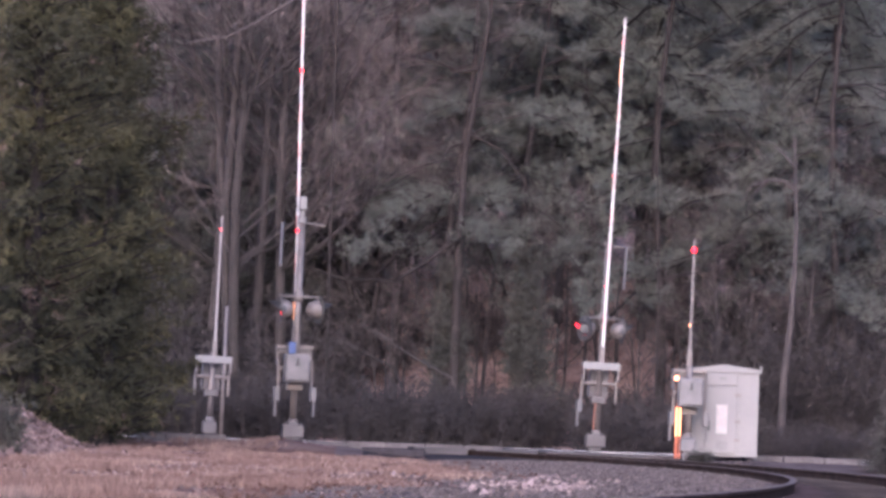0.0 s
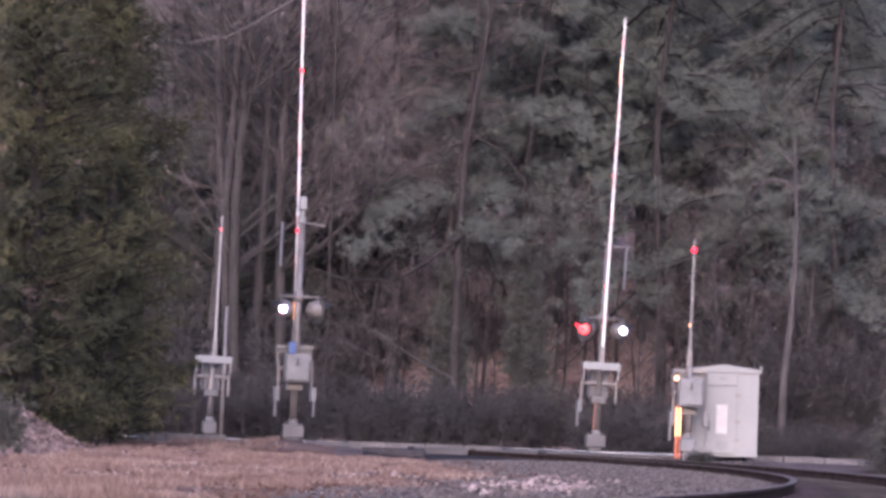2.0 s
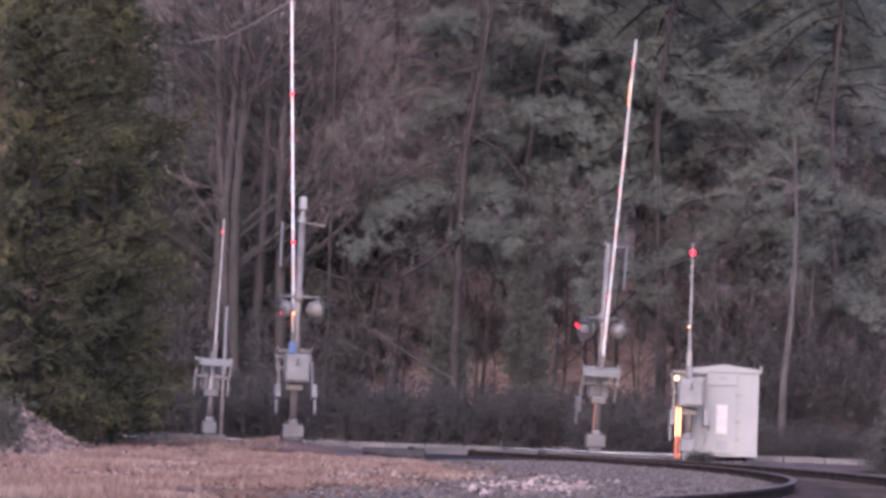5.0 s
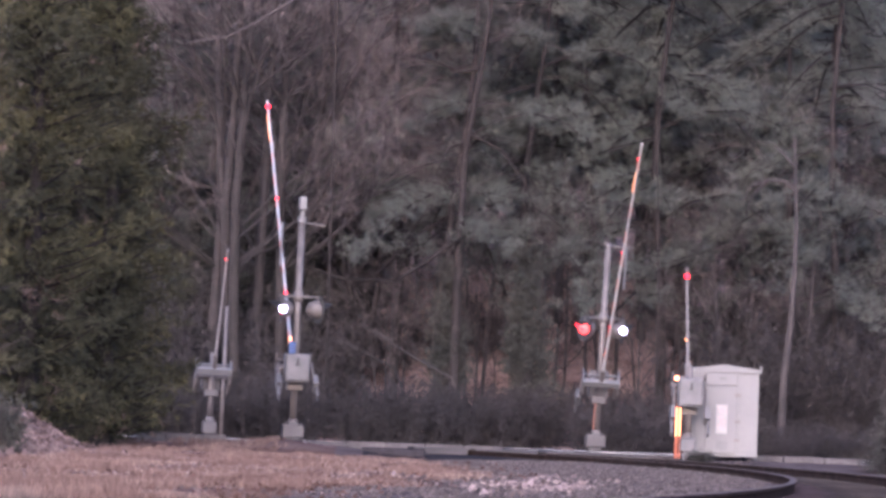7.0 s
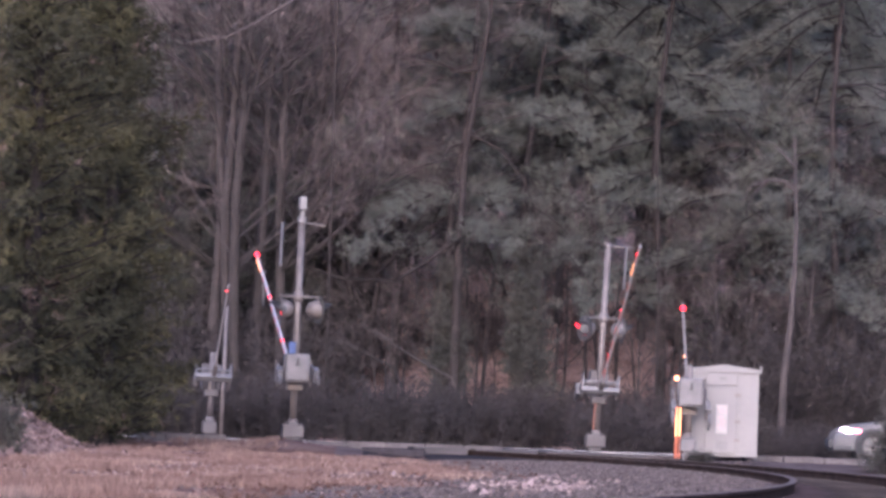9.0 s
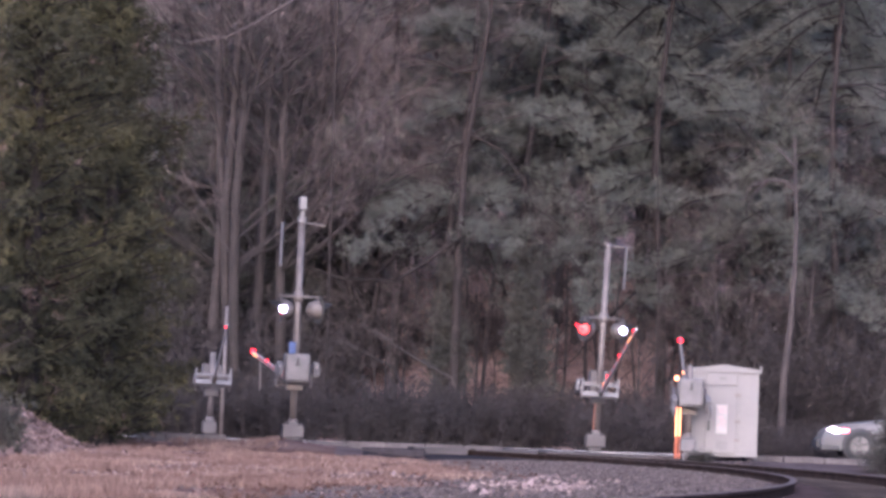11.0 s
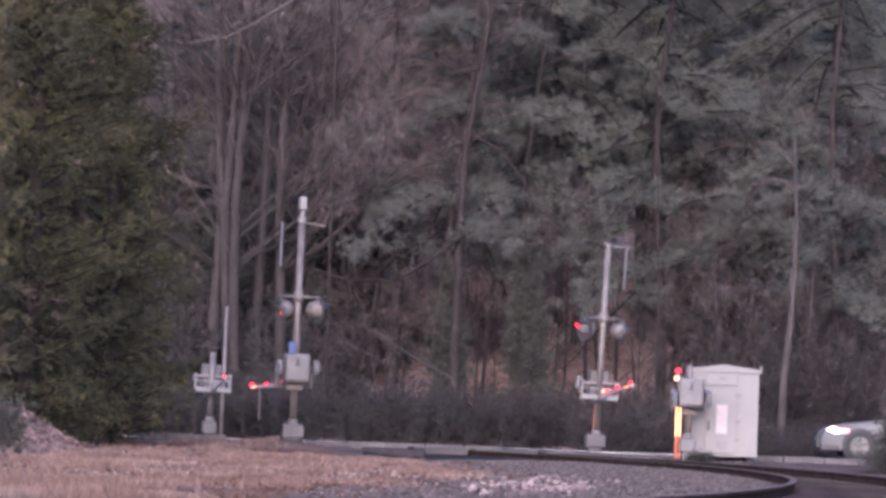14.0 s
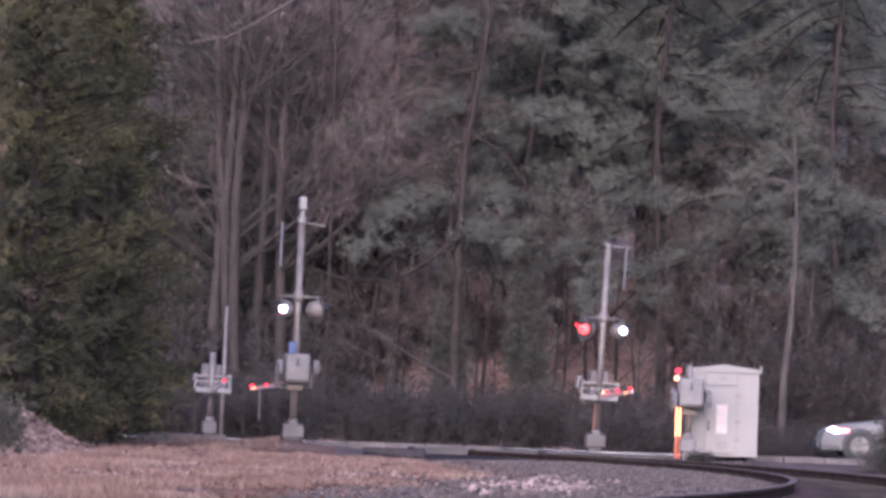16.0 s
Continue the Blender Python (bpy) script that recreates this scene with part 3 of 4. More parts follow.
def boom(length, parent, first, core, striped):
    """The striped boom, along +z above the pivot, with its lamps."""
    w0, w1 = 0.11, 0.065
    n = int(length / 0.41)
    z0 = first
    s = Soup()
    for z, w in ((z0, w0), (length * 0.45, 0.1), (length * 0.45 + 0.01, 0.085), (length, w1)):
        s.v += [Vector((x * (1.05 - 0.4 * z / length), ARM_OFF + y * w / 2, z)) for x, y in ((-0.024, -1), (0.024, -1), (0.024, 1), (-0.024, 1))]
    for k in range(3):
        s.f += [(k * 4 + i, k * 4 + (i + 1) % 4, k * 4 + 4 + (i + 1) % 4, k * 4 + 4 + i) for i in range(4)]
    s.f += [(3, 2, 1, 0), (12, 13, 14, 15)]
    mesh_part("boom", s.mesh("boom"), core, parent, "pale aluminium boom")
    for i in range(n if striped else 0):
        a, b = z0 + (length - z0) * i / n, z0 + (length - z0) * (i + 1) / n
        w = w0 + (w1 - w0) * i / n
        bm = B()
        for s in (-1, 1):
            k = 0.0245 * (1.05 - 0.4 * a / length) + 0.002
            box(bm, s * k - 0.0015, s * k + 0.0015, ARM_OFF - w * 0.42, ARM_OFF + w * 0.42, a, b - 0.001)
        part("stripe", bm, ARMWHITE if i % 2 == 0 else ARMRED, parent, "white sheeting" if i % 2 == 0 else "red sheeting")


ARM_OFF = 0.30


def gate(name, m, mast_top, pivot, length, lamps, label, wide, weights=(-1, 1), core=None, striped=True):
    """A gate at its base; the arm swings towards +y of its own space. Returns the gate and the arm."""
    g = thing(name, m, label, "crossing gate", "crossing gates")
    bm = B()
    fw = 0.16 if mast_top < 2 else 0.215
    box(bm, -fw * 0.6, fw * 0.6, -0.15, 0.15, -0.3, 0.06, 0.02)
    box(bm, -fw, fw, -0.2, 0.2, 0.04, 0.31, 0.03)
    box(bm, -fw * 0.5, fw * 0.5, -0.12, 0.12, 0.30, 0.36, 0.015)
    for x in (-fw * 0.75, fw * 0.75):
        cyl(bm, (x, -0.15, 0.3), (x, -0.15, 0.36), 0.02, 0.02, 8)
    part("foundation", bm, CONC if mast_top > 1.8 else CASE, g, "weathered cast mast base")
    bm = B()
    cyl(bm, (0, 0, 0.3), (0, 0, mast_top), 0.07, 0.065, 18)
    cyl(bm, (0, 0, 0.3), (0, 0, 0.42), 0.09, 0.09, 18)
    part("mast", bm, STEEL, g, "galvanised steel mast", True)
    hy = -0.28
    bm = B()
    cw = 0.25 if weights == (-1, 1) else 0.21
    box(bm, -cw, cw, hy - 0.2, hy + 0.2, pivot - 0.29, pivot + 0.29, 0.025)
    box(bm, 0.03 - cw, cw - 0.03, hy - 0.24, hy - 0.19, pivot - 0.25, pivot + 0.26, 0.02)
    far_kind = weights != (-1, 1)
    case = part("mechanism_case", bm, DARKCASE if far_kind else CASE, g, "dark grey mechanism case" if far_kind else "grey cast mechanism case")
    bm = B()
    box(bm, -0.02, 0.02, hy - 0.275, hy - 0.235, pivot + 0.08, pivot + 0.2, 0.008)
    box(bm, -0.05, 0.03, hy - 0.27, hy - 0.24, pivot + 0.05, pivot + 0.09, 0.008)
    part("latch", bm, BLACK, case)
    for x in (-0.2, 0.2):
        bm = B()
        box(bm, x - 0.03, x + 0.03, hy - 0.25, hy - 0.235, pivot - 0.2, pivot - 0.12, 0.005)
        part("hinge", bm, CASE, case)
    bm = B()
    box(bm, -0.16, 0.16, -0.1, 0.1, pivot - 0.44, pivot - 0.29, 0.02)
    part("bracket", bm, DARKCASE if far_kind else STEEL, g)
    # arm
    bm = B()
    cyl(bm, (-wide, 0, 0), (wide, 0, 0), 0.045, 0.045, 12)
    arm = part("gate_arm", bm, STEEL, g, "red and white striped gate arm" if striped else "weathered plain grey gate arm")
    core = core or ARMWHITE
    for s in (-1, 1):
        x = s * wide
        bm = B()
        box(bm, x - 0.02, x + 0.02, -0.07, 0.07, -0.42, 0.12, 0.008)
        box(bm, x - 0.02, x + 0.02, 0.02, ARM_OFF + 0.1, 0.07, 0.17, 0.008)
        box(bm, x - 0.02, x + 0.02, ARM_OFF - 0.04, ARM_OFF + 0.06, 0.1, 0.42, 0.008)
        part("side_plate", bm, STEEL, arm)
        if s not in weights:
            continue
        bm = B()
        box(bm, x - 0.055 + s * 0.03, x + 0.055 + s * 0.03, -0.16, 0.12, -0.66, -0.38, 0.015)
        box(bm, x - 0.02 + s * 0.05, x + 0.02 + s * 0.05, -0.08, 0.06, -0.97, -0.6, 0.01)
        part("counterweight", bm, CASE, arm, "grey slab counterweight")
    bm = B()
    box(bm, -wide - 0.03, wide + 0.03, ARM_OFF - 0.03, ARM_OFF + 0.07, 0.30, 0.345, 0.006)
    box(bm, -wide - 0.03, wide + 0.03, ARM_OFF - 0.03, ARM_OFF + 0.07, 0.42, 0.465, 0.006)
    part("crossbar", bm, STEEL if weights == (-1, 1) else WHITE, arm, "channel-steel crossbar")
    bm = B()
    box(bm, -wide - 0.03, wide + 0.03, ARM_OFF + 0.071, ARM_OFF + 0.077, 0.31, 0.46)
    part("face_plate", bm, WHITE, arm, "white face plate on the crossbar")
    bm = B()
    box(bm, -wide - 0.03, wide + 0.03, ARM_OFF - 0.19, ARM_OFF - 0.155, 0.40, 0.445, 0.006)
    part("rear_bar", bm, WHITE if weights != (-1, 1) else STEEL, arm)
    for s in (-1, 1):
        bm = B()
        box(bm, s * (wide + 0.015) - 0.015, s * (wide + 0.015) + 0.015, ARM_OFF - 0.34, ARM_OFF - 0.02, 0.395, 0.45, 0.005)
        part("end_post", bm, WHITE if weights != (-1, 1) else STEEL, arm)
    bm = B()
    box(bm, -0.05, 0.05, ARM_OFF - 0.06, ARM_OFF + 0.05, 0.28, 0.85, 0.01)
    part("arm_socket", bm, STEEL, arm)
    boom(length, arm, 0.8, core, striped)
    for h in lamps:
        lamp_on("gate_lamp", arm, 0.0, ARM_OFF - (0.035 if weights == (-1, 1) else 0.07), h, (0.056 if weights == (-1, 1) else 0.034) if h > length - 0.6 else 0.038)
    arm.matrix_basis = pose(0, 0, pivot)
    return g, arm


def flasher(g, x, z, face, label):
    """A round flasher head under the crossarm; face is the way it shines, in degrees."""
    m = pose(x, 0, z, 0, 0, face)
    c = m @ Vector((0, 0, 0))
    f = (m @ Vector((0, 1, 0)) - c)
    bm = B()
    lathe(bm, ((-0.24, 0.0), (-0.235, 0.07), (-0.19, 0.135), (-0.08, 0.18), (0.02, 0.19)), c, c + f, 20)
    h = part("flasher_head", bm, STEEL, g, label, True)
    bm = B()
    lathe(bm, ((0.0, 0.14), (0.0, 0.285), (0.012, 0.287), (0.012, 0.14)), c, c + f, 28)
    part("background_disc", bm, BLACK, h, "black round background disc")
    bm = B()
    u = Vector((0, 0, 1))
    r = f.cross(u)
    rows = []
    for i in range(13):
        a = math.radians(-25 + 230 * i / 12)
        o = r * math.cos(a) * 0.15 + u * math.sin(a) * 0.15
        depth = 0.30 * max(0.25, math.sin(a) * 0.7 + 0.3)
        rows.append((bm.verts.new(c + o), bm.verts.new(c + o * 0.97 + f * depth)))
    for p, q in zip(rows, rows[1:]):
        bm.faces.new((p[0], q[0], q[1], p[1]))
    bmesh.ops.solidify(bm, geom=bm.faces[:], thickness=0.006)
    part("hood", bm, BLACK, h, "black visor")
    bm = B()
    lathe(bm, ((0.03, 0.0), (0.028, 0.06), (0.015, 0.135), (0.0, 0.14)), c, c + f, 20)
    part("lens", bm, DIMRED, h, "red glass lens", True)
    bm = B()
    cyl(bm, (x, 0, z + 0.15), (x, 0, z + 0.27), 0.022, 0.022, 10)
    part("stalk", bm, STEEL, h)
    return h


def turning_lamp(g, name, material, x, y, z, r, label):
    """A lamp unit with one shining side, which turns in its head."""
    bm = B()
    lathe(bm, ((0.0, r * 0.9), (-0.03, r * 0.8), (-0.04, 0.0)), (0, 0, 0), (0, -1, 0), 16)
    ob = part(name, bm, BLACK, g, label)
    bm = B()
    lathe(bm, ((0.0, r * 0.9), (0.012, r * 0.7), (0.02, 0.0)), (0, 0, 0), (0, -1, 0), 16)
    part("bulb_face", bm, material, ob)
    ob.location = (x, y, z)
    return ob


def crossarm(g, z, x0, x1):
    bm = B()
    cyl(bm, (x0, 0, z), (x1, 0, z), 0.025, 0.025, 10)
    cyl(bm, (-0.0, 0, z - 0.1), (0.0, 0, z + 0.1), 0.095, 0.095, 18)
    part("crossarm", bm, STEEL, g, smooth=True)


def build_gates():
    global GATES
    entrance = "railway entrance gate with flashers on a galvanised mast"
    exit_ = "short railway exit gate on a low galvanised mast"
    # near side of the road, arm swings away from the camera
    ln, ln_arm = gate("crossing_gate", pose(-2.92, 112 - 1.2, -0.05, 0, 0.6, 7.2), 4.42, 1.45, 9.6, (2.8, 6.05, 9.35), entrance, 0.34)
    crossarm(ln, 2.9, -0.40, 0.46)
    la = flasher(ln, 0.41, 2.65, -70, "grey domed flasher head")
    lb = flasher(ln, -0.33, 2.65, 90, "grey domed flasher head")
    bm = B()
    cyl(bm, (0, 0, 4.4), (0, 0, 4.52), 0.09, 0.09, 16)
    cyl(bm, (0, 0, 4.52), (0.01, 0, 4.66), 0.045, 0.045, 12)
    box(bm, -0.07, 0.08, -0.12, 0.10, 4.66, 4.93, 0.02)
    part("sensor_head", bm, WHITE, ln, "white boxed sensor on the mast top")
    bm = B()
    cyl(bm, (0.05, 0, 4.40), (0.45, 0, 4.36), 0.022, 0.018, 8)
    box(bm, 0.40, 0.47, -0.1, 0.1, 4.34, 4.38, 0.006)
    part("sign_bracket", bm, STEEL, ln)
    bm = B()
    box(bm, -0.40, -0.385, -0.2, 0.2, 3.5, 4.4, 0.004)
    part("crossbuck_sign", bm, WHITE, ln, "white crossing sign seen edge on")
    bm = B()
    box(bm, -0.16, -0.02, -0.16, -0.08, 1.74, 1.98, 0.012)
    part("blue_plate", bm, BLUE, ln, "small blue information plate")
    # far side of the road, arm swings towards the camera
    rf, rf_arm = gate("crossing_gate", pose(3.50, 121, -0.05, 0, -2.0, 183.3), 4.52, 1.45, 8.1, (2.15, 4.6, 7.55), entrance, 0.38, (1,))
    crossarm(rf, 2.9, -0.48, 0.42)
    ra = flasher(rf, 0.40, 2.65, -60, "grey domed flasher head")
    rb = flasher(rf, -0.42, 2.65, 100, "grey domed flasher head")
    bm = B()
    lathe(bm, ((0.0, 0.085), (0.06, 0.08), (0.10, 0.0)), (0, 0, 4.48), (0, 0, 5.5), 16)
    part("mast_cap", bm, STEEL, rf)
    bm = B()
    cyl(bm, (0.03, 0, 4.50), (-0.55, 0, 4.50), 0.022, 0.02, 8)
    part("sign_bracket", bm, STEEL, rf)
    bm = B()
    box(bm, -0.41, -0.395, -0.2, 0.2, 3.55, 4.48, 0.004)
    part("crossbuck_sign", bm, WHITE, rf, "white crossing sign seen edge on")
    global ROD
    bm = B()
    cyl(bm, (0, 0, 0), (0, 0, -0.72), 0.016, 0.016, 8)
    cyl(bm, (-0.03, 0, 0), (0.03, 0, 0), 0.03, 0.03, 8)
    ROD = part("arm_rest", bm, STEEL, ln_arm, "thin hanging rest rod")
    ROD.location = (0.05, ARM_OFF, 8.1)
    for a in (ln_arm, rf_arm):
        bm = B()
        bmesh.ops.create_uvsphere(bm, u_segments=8, v_segments=6, radius=0.03, matrix=Matrix.Translation((0.0, ARM_OFF - 0.08, 1.25)))
        part("amber_lamp", bm, AMBER, a, "small amber lamp", True)
    # exit gates
    lf, lf_arm = gate("exit_gate", pose(-5.18, 124.6, -0.05, 0, -1.3, 187), 1.9, 1.33, 3.65, (3.35,), exit_, 0.38, (), PALEARM, False)
    rn, rn_arm = gate("exit_gate", pose(5.0, 109.2, -0.05, 0, 0.4, 2.3), 1.75, 1.22, 3.05, (2.85,), exit_, 0.31, (-1, 1), ARMGREY, False)
    GATES = dict(ln=(ln, ln_arm, 1.45), rf=(rf, rf_arm, 1.45), lf=(lf, lf_arm, 1.33), rn=(rn, rn_arm, 1.22))
    global FLASH
    FLASH = [turning_lamp(ln, "side_lamp", WHITELAMP, -0.32, -0.2, 2.64, 0.088, "bright white side light"),
             turning_lamp(rf, "side_lamp", WHITELAMP, -0.44, 0.2, 2.65, 0.092, "bright white side light"),
             turning_lamp(rf, "red_lamp", REDHOT, 0.43, 0.16, 2.63, 0.13, "bright red flasher light")]
    # emissive rod added for the red lens light streaking along the visor
    bm = B()
    cyl(bm, (0.62, 0.10, 2.73), (0.44, 0.15, 2.60), 0.034, 0.05, 10)
    part("visor_lens", bm, DIMRED, rf, "red glow inside the visor", True)
    # orange base colour stands in for light catching the mast's edge
    for g, x in ((rf, 0.06),):
        bm = B()
        box(bm, x - 0.002, x + 0.01, 0.035, 0.05, 0.4, 1.0)
        part("reflector_strip", bm, ORANGE, g, "orange strip imitating light on the mast's side edge")
    bm = B()
    bmesh.ops.create_uvsphere(bm, u_segments=8, v_segments=6, radius=0.02, matrix=Matrix.Translation((-0.03, ARM_OFF - 0.06, 1.35)))
    part("amber_lamp", bm, AMBER, rn_arm, "small amber lamp", True)
    # emissive strips imitate headlight thrown back by the arms' side sheeting
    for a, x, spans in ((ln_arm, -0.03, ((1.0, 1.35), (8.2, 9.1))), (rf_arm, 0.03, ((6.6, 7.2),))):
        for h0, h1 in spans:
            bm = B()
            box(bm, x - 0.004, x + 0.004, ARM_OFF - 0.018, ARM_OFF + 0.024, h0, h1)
            part("light_strip", bm, STRIP, a, "amber glow imitating headlight reflected along the arm")
    # warning lamp and marker post at the near exit gate
    for x, r in ((-0.235, 0.03), (-0.165, 0.016)):
        bm = B()
        cyl(bm, (x, -0.1, -0.1), (x, -0.1, 1.0), r, r, 10)
        post = part("marker_post", bm, ORANGE, rn, "orange sheeted marker post")
        # added glowing rod stands in for headlight caught by the post
        bm = B()
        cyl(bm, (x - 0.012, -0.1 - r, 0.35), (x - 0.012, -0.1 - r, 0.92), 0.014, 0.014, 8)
        part("light_strip", bm, AMBER, post, "amber glow imitating headlight reflected by the post")
    bm = B()
    bmesh.ops.create_uvsphere(bm, u_segments=10, v_segments=8, radius=0.05, matrix=Matrix.Translation((-0.28, -0.2, 1.5)))
    part("warning_lamp", bm, AMBER, rn, "glowing amber warning lamp", True)


def build_cabinet():
    """Equipment house with a low gable roof."""
    c = thing("equipment_cabinet", pose(5.75, 110.4, -0.12, 0, 0, 0) , "white railway equipment house with a closed door", "equipment cabinet")
    w, d, h = 0.68, 0.6, 1.89
    bm = B()
    box(bm, -w, w, -d, d, 0.04, h - 0.1, 0.01)
    part("body", bm, WHITE, c, "white painted steel walls")
    bm = B()
    prof = [(-w - 0.05, h - 0.16), (-w - 0.05, h - 0.10), (0, h + 0.0), (w + 0.05, h - 0.10), (w + 0.05, h - 0.16)]
    f = [bm.verts.new((x, -d - 0.05, z)) for x, z in prof]
    b = [bm.verts.new((x, d + 0.05, z)) for x, z in prof]
    bm.faces.new(f)
    bm.faces.new(b[::-1])
    for i in range(5):
        bm.faces.new((f[i], b[i], b[(i + 1) % 5], f[(i + 1) % 5]))
    part("roof", bm, WHITE, c, "low gabled white roof")
    bm = B()
    box(bm, -0.38, 0.25, -d - 0.035, -d - 0.002, 0.1, 1.42, 0.012)
    door = part("door", bm, WHITE, c, "closed white door")
    bm = B()
    box(bm, -0.33, -0.29, -d - 0.07, -d - 0.035, 0.55, 0.75, 0.01)
    part("handle", bm, BLACK, door, "dark door handle")
    for z in (0.35, 0.72, 1.25):
        bm = B()
        box(bm, 0.2, 0.32, -d - 0.05, -d - 0.03, z, z + 0.05, 0.006)
        part("hinge", bm, STEEL, door)
    bm = B()
    box(bm, -0.16, 0.06, -d - 0.041, -d - 0.035, 0.5, 1.08)
    sign = part("notice", bm, NOTICE, door, "white notice with red print")
    for z, a, b2 in ((0.99, -0.12, 0.02), (0.92, -0.11, 0.03), (0.80, -0.12, -0.02), (0.72, -0.08, 0.03), (0.64, -0.12, 0.0), (0.57, -0.1, 0.02)):
        bm = B()
        box(bm, a, b2, -d - 0.044, -d - 0.041, z, z + 0.045)
        part("print_bar", bm, PRINT, door)
    bm = B()
    box(bm, -0.38, 0.25, -d - 0.03, -d - 0.002, 1.46, 1.72, 0.012)
    part("header_panel", bm, WHITE, c)
    bm = B()
    box(bm, -0.12, 0.02, -d - 0.036, -d - 0.03, 1.57, 1.64, 0.002)
    part("vent", bm, CASE, c, "dark vent slot")
    for k in range(4):
        bm = B()
        box(bm, -0.14 + 0.06 * k, -0.115 + 0.06 * k, -d - 0.041, -d - 0.035, 0.16, 0.36)
        part("louvre", bm, CASE, door, "grey louvre slot")
    for s in (-1, 1):
        bm = B()
        box(bm, s * (w + 0.03) - 0.02, s * (w + 0.03) + 0.02, -d - 0.06, -d - 0.02, h - 0.15, h - 0.02, 0.004)
        part("lifting_lug", bm, WHITE, c)
    return c


# ---- the car ----
def build_car():
    """A pale saloon; it faces -x, its origin on the road under the front axle."""
    global CAR, WHEELS
    CAR = thing("car", pose(9.22, 120.2, ROAD_Z, 0, 0, 0), "silver saloon car with lit headlamps waiting on the road", "car")
    hw = 0.86
    prof = [(-0.88, 0.22), (-0.93, 0.42), (-0.86, 0.60), (-0.72, 0.70), (-0.3, 0.80), (0.55, 0.90), (0.75, 0.93), (1.45, 1.36), (2.0, 1.43), (2.7, 1.38), (3.3, 1.02), (3.75, 0.95), (3.85, 0.6), (3.78, 0.25)]
    bm = B()
    rows = []
    for y, k in ((-hw, 0.965), (-hw * 0.93, 1.0), (0, 1.015), (hw * 0.93, 1.0), (hw, 0.965)):
        rows.append([bm.verts.new((x + (0.10 if x < 0 else -0.03) * (abs(y) / hw) ** 3, y * (0.80 if z > 1.1 else 1.0), 0.2 + (z - 0.2) * k)) for x, z in prof])
    for p, q in zip(rows, rows[1:]):
        for i in range(len(prof) - 1):
            bm.faces.new((p[i], p[i + 1], q[i + 1], q[i]))
    bm.faces.new(rows[0][::-1])
    bm.faces.new(rows[-1])
    bmesh.ops.recalc_face_normals(bm, faces=bm.faces[:])
    part("body", bm, CARPAINT, CAR, "silver painted body", True)
    for s in (-1, 1):
        bm = B()
        v = [bm.verts.new((x, s * (hw * 0.965 if z < 1 else hw * 0.83), z)) for x, z in ((0.85, 0.95), (1.5, 1.30), (2.65, 1.32), (3.15, 1.0))]
        bm.faces.new(v)
        bmesh.ops.solidify(bm, geom=bm.faces[:], thickness=0.02)
        part("side_window", bm, GLASS, CAR)
        bm = B()
        bmesh.ops.create_uvsphere(bm, u_segments=14, v_segments=10, radius=0.1, matrix=pose(-0.52, s * 0.78, 0.64) @ Matrix.Diagonal((2.1, 1.0, 0.85, 1)))
        part("headlamp", bm, HEAD, CAR, "lit headlamp", True)
        # emissive ellipsoid imitates the coloured halo of the headlamp's glare
        bm = B()
        bmesh.ops.create_uvsphere(bm, u_segments=10, v_segments=8, radius=0.085, matrix=pose(-0.33, s * 0.81, 0.645) @ Matrix.Diagonal((2.0, 0.8, 1.0, 1)))
        part("indicator", bm, HALO, CAR, "red-orange glow added at the headlamp's rim", True)
    bm = B()
    v = [bm.verts.new(p) for p in ((0.8, -0.72, 0.965), (0.8, 0.72, 0.965), (1.42, 0.6, 1.37), (1.42, -0.6, 1.37))]
    bm.faces.new(v)
    bmesh.ops.solidify(bm, geom=bm.faces[:], thickness=0.02)
    part("windscreen", bm, GLASS, CAR)
    bm = B()
    box(bm, -0.93, -0.80, -0.6, 0.6, 0.26, 0.46, 0.03)
    part("grille", bm, BLACK, CAR)
    bm = B()
    box(bm, -0.86, -0.42, -hw - 0.006, hw + 0.006, 0.2, 0.34, 0.03)
    part("bumper", bm, BLACK, CAR, "dark lower bumper")
    for x in (0.0, 2.75):
        for s in (-1, 1):
            bm = B()
            lathe(bm, ((-0.03, 0.30), (-0.03, 0.39), (0.012, 0.385), (0.012, 0.30)), (x, s * hw, 0.325), (x, s * (hw + 1), 0.325), 28)
            part("wheel_arch", bm, BLACK, CAR, "dark wheel arch lip", True)
    WHEELS = []
    for x in (0.0, 2.75):
        for s in (-1, 1):
            bm = B()
            lathe(bm, ((-0.1, 0.21), (-0.1, 0.29), (-0.07, 0.325), (0.07, 0.325), (0.1, 0.29), (0.1, 0.21)), (0, 0, 0), (0, 1, 0), 28)
            w = part("wheel", bm, RUBBER, CAR, "black tyre", True)
            w.location = (x, s * 0.80, 0.325)
            bm = B()
            lathe(bm, ((-0.02, 0.22), (0.03, 0.2), (0.03, 0.0)), (0, 0, 0), (0, s, 0), 24)
            part("brake_disc", bm, BLACK, w)
            bm = B()
            for k in range(5):
                box(bm, -0.03, 0.03, s * 0.075 - 0.015, s * 0.075 + 0.015, 0.0, 0.21)
                bmesh.ops.rotate(bm, verts=bm.verts[:], cent=(0, 0, 0), matrix=Matrix.Rotation(2 * math.pi / 5, 3, "Y"))
            lathe(bm, ((0.06, 0.225), (0.09, 0.225), (0.09, 0.195), (0.06, 0.195)), (0, 0, 0), (0, s, 0), 24)
            part("rim", bm, ALLOY, w, "five-spoked alloy rim")
            WHEELS.append((w, x, s))


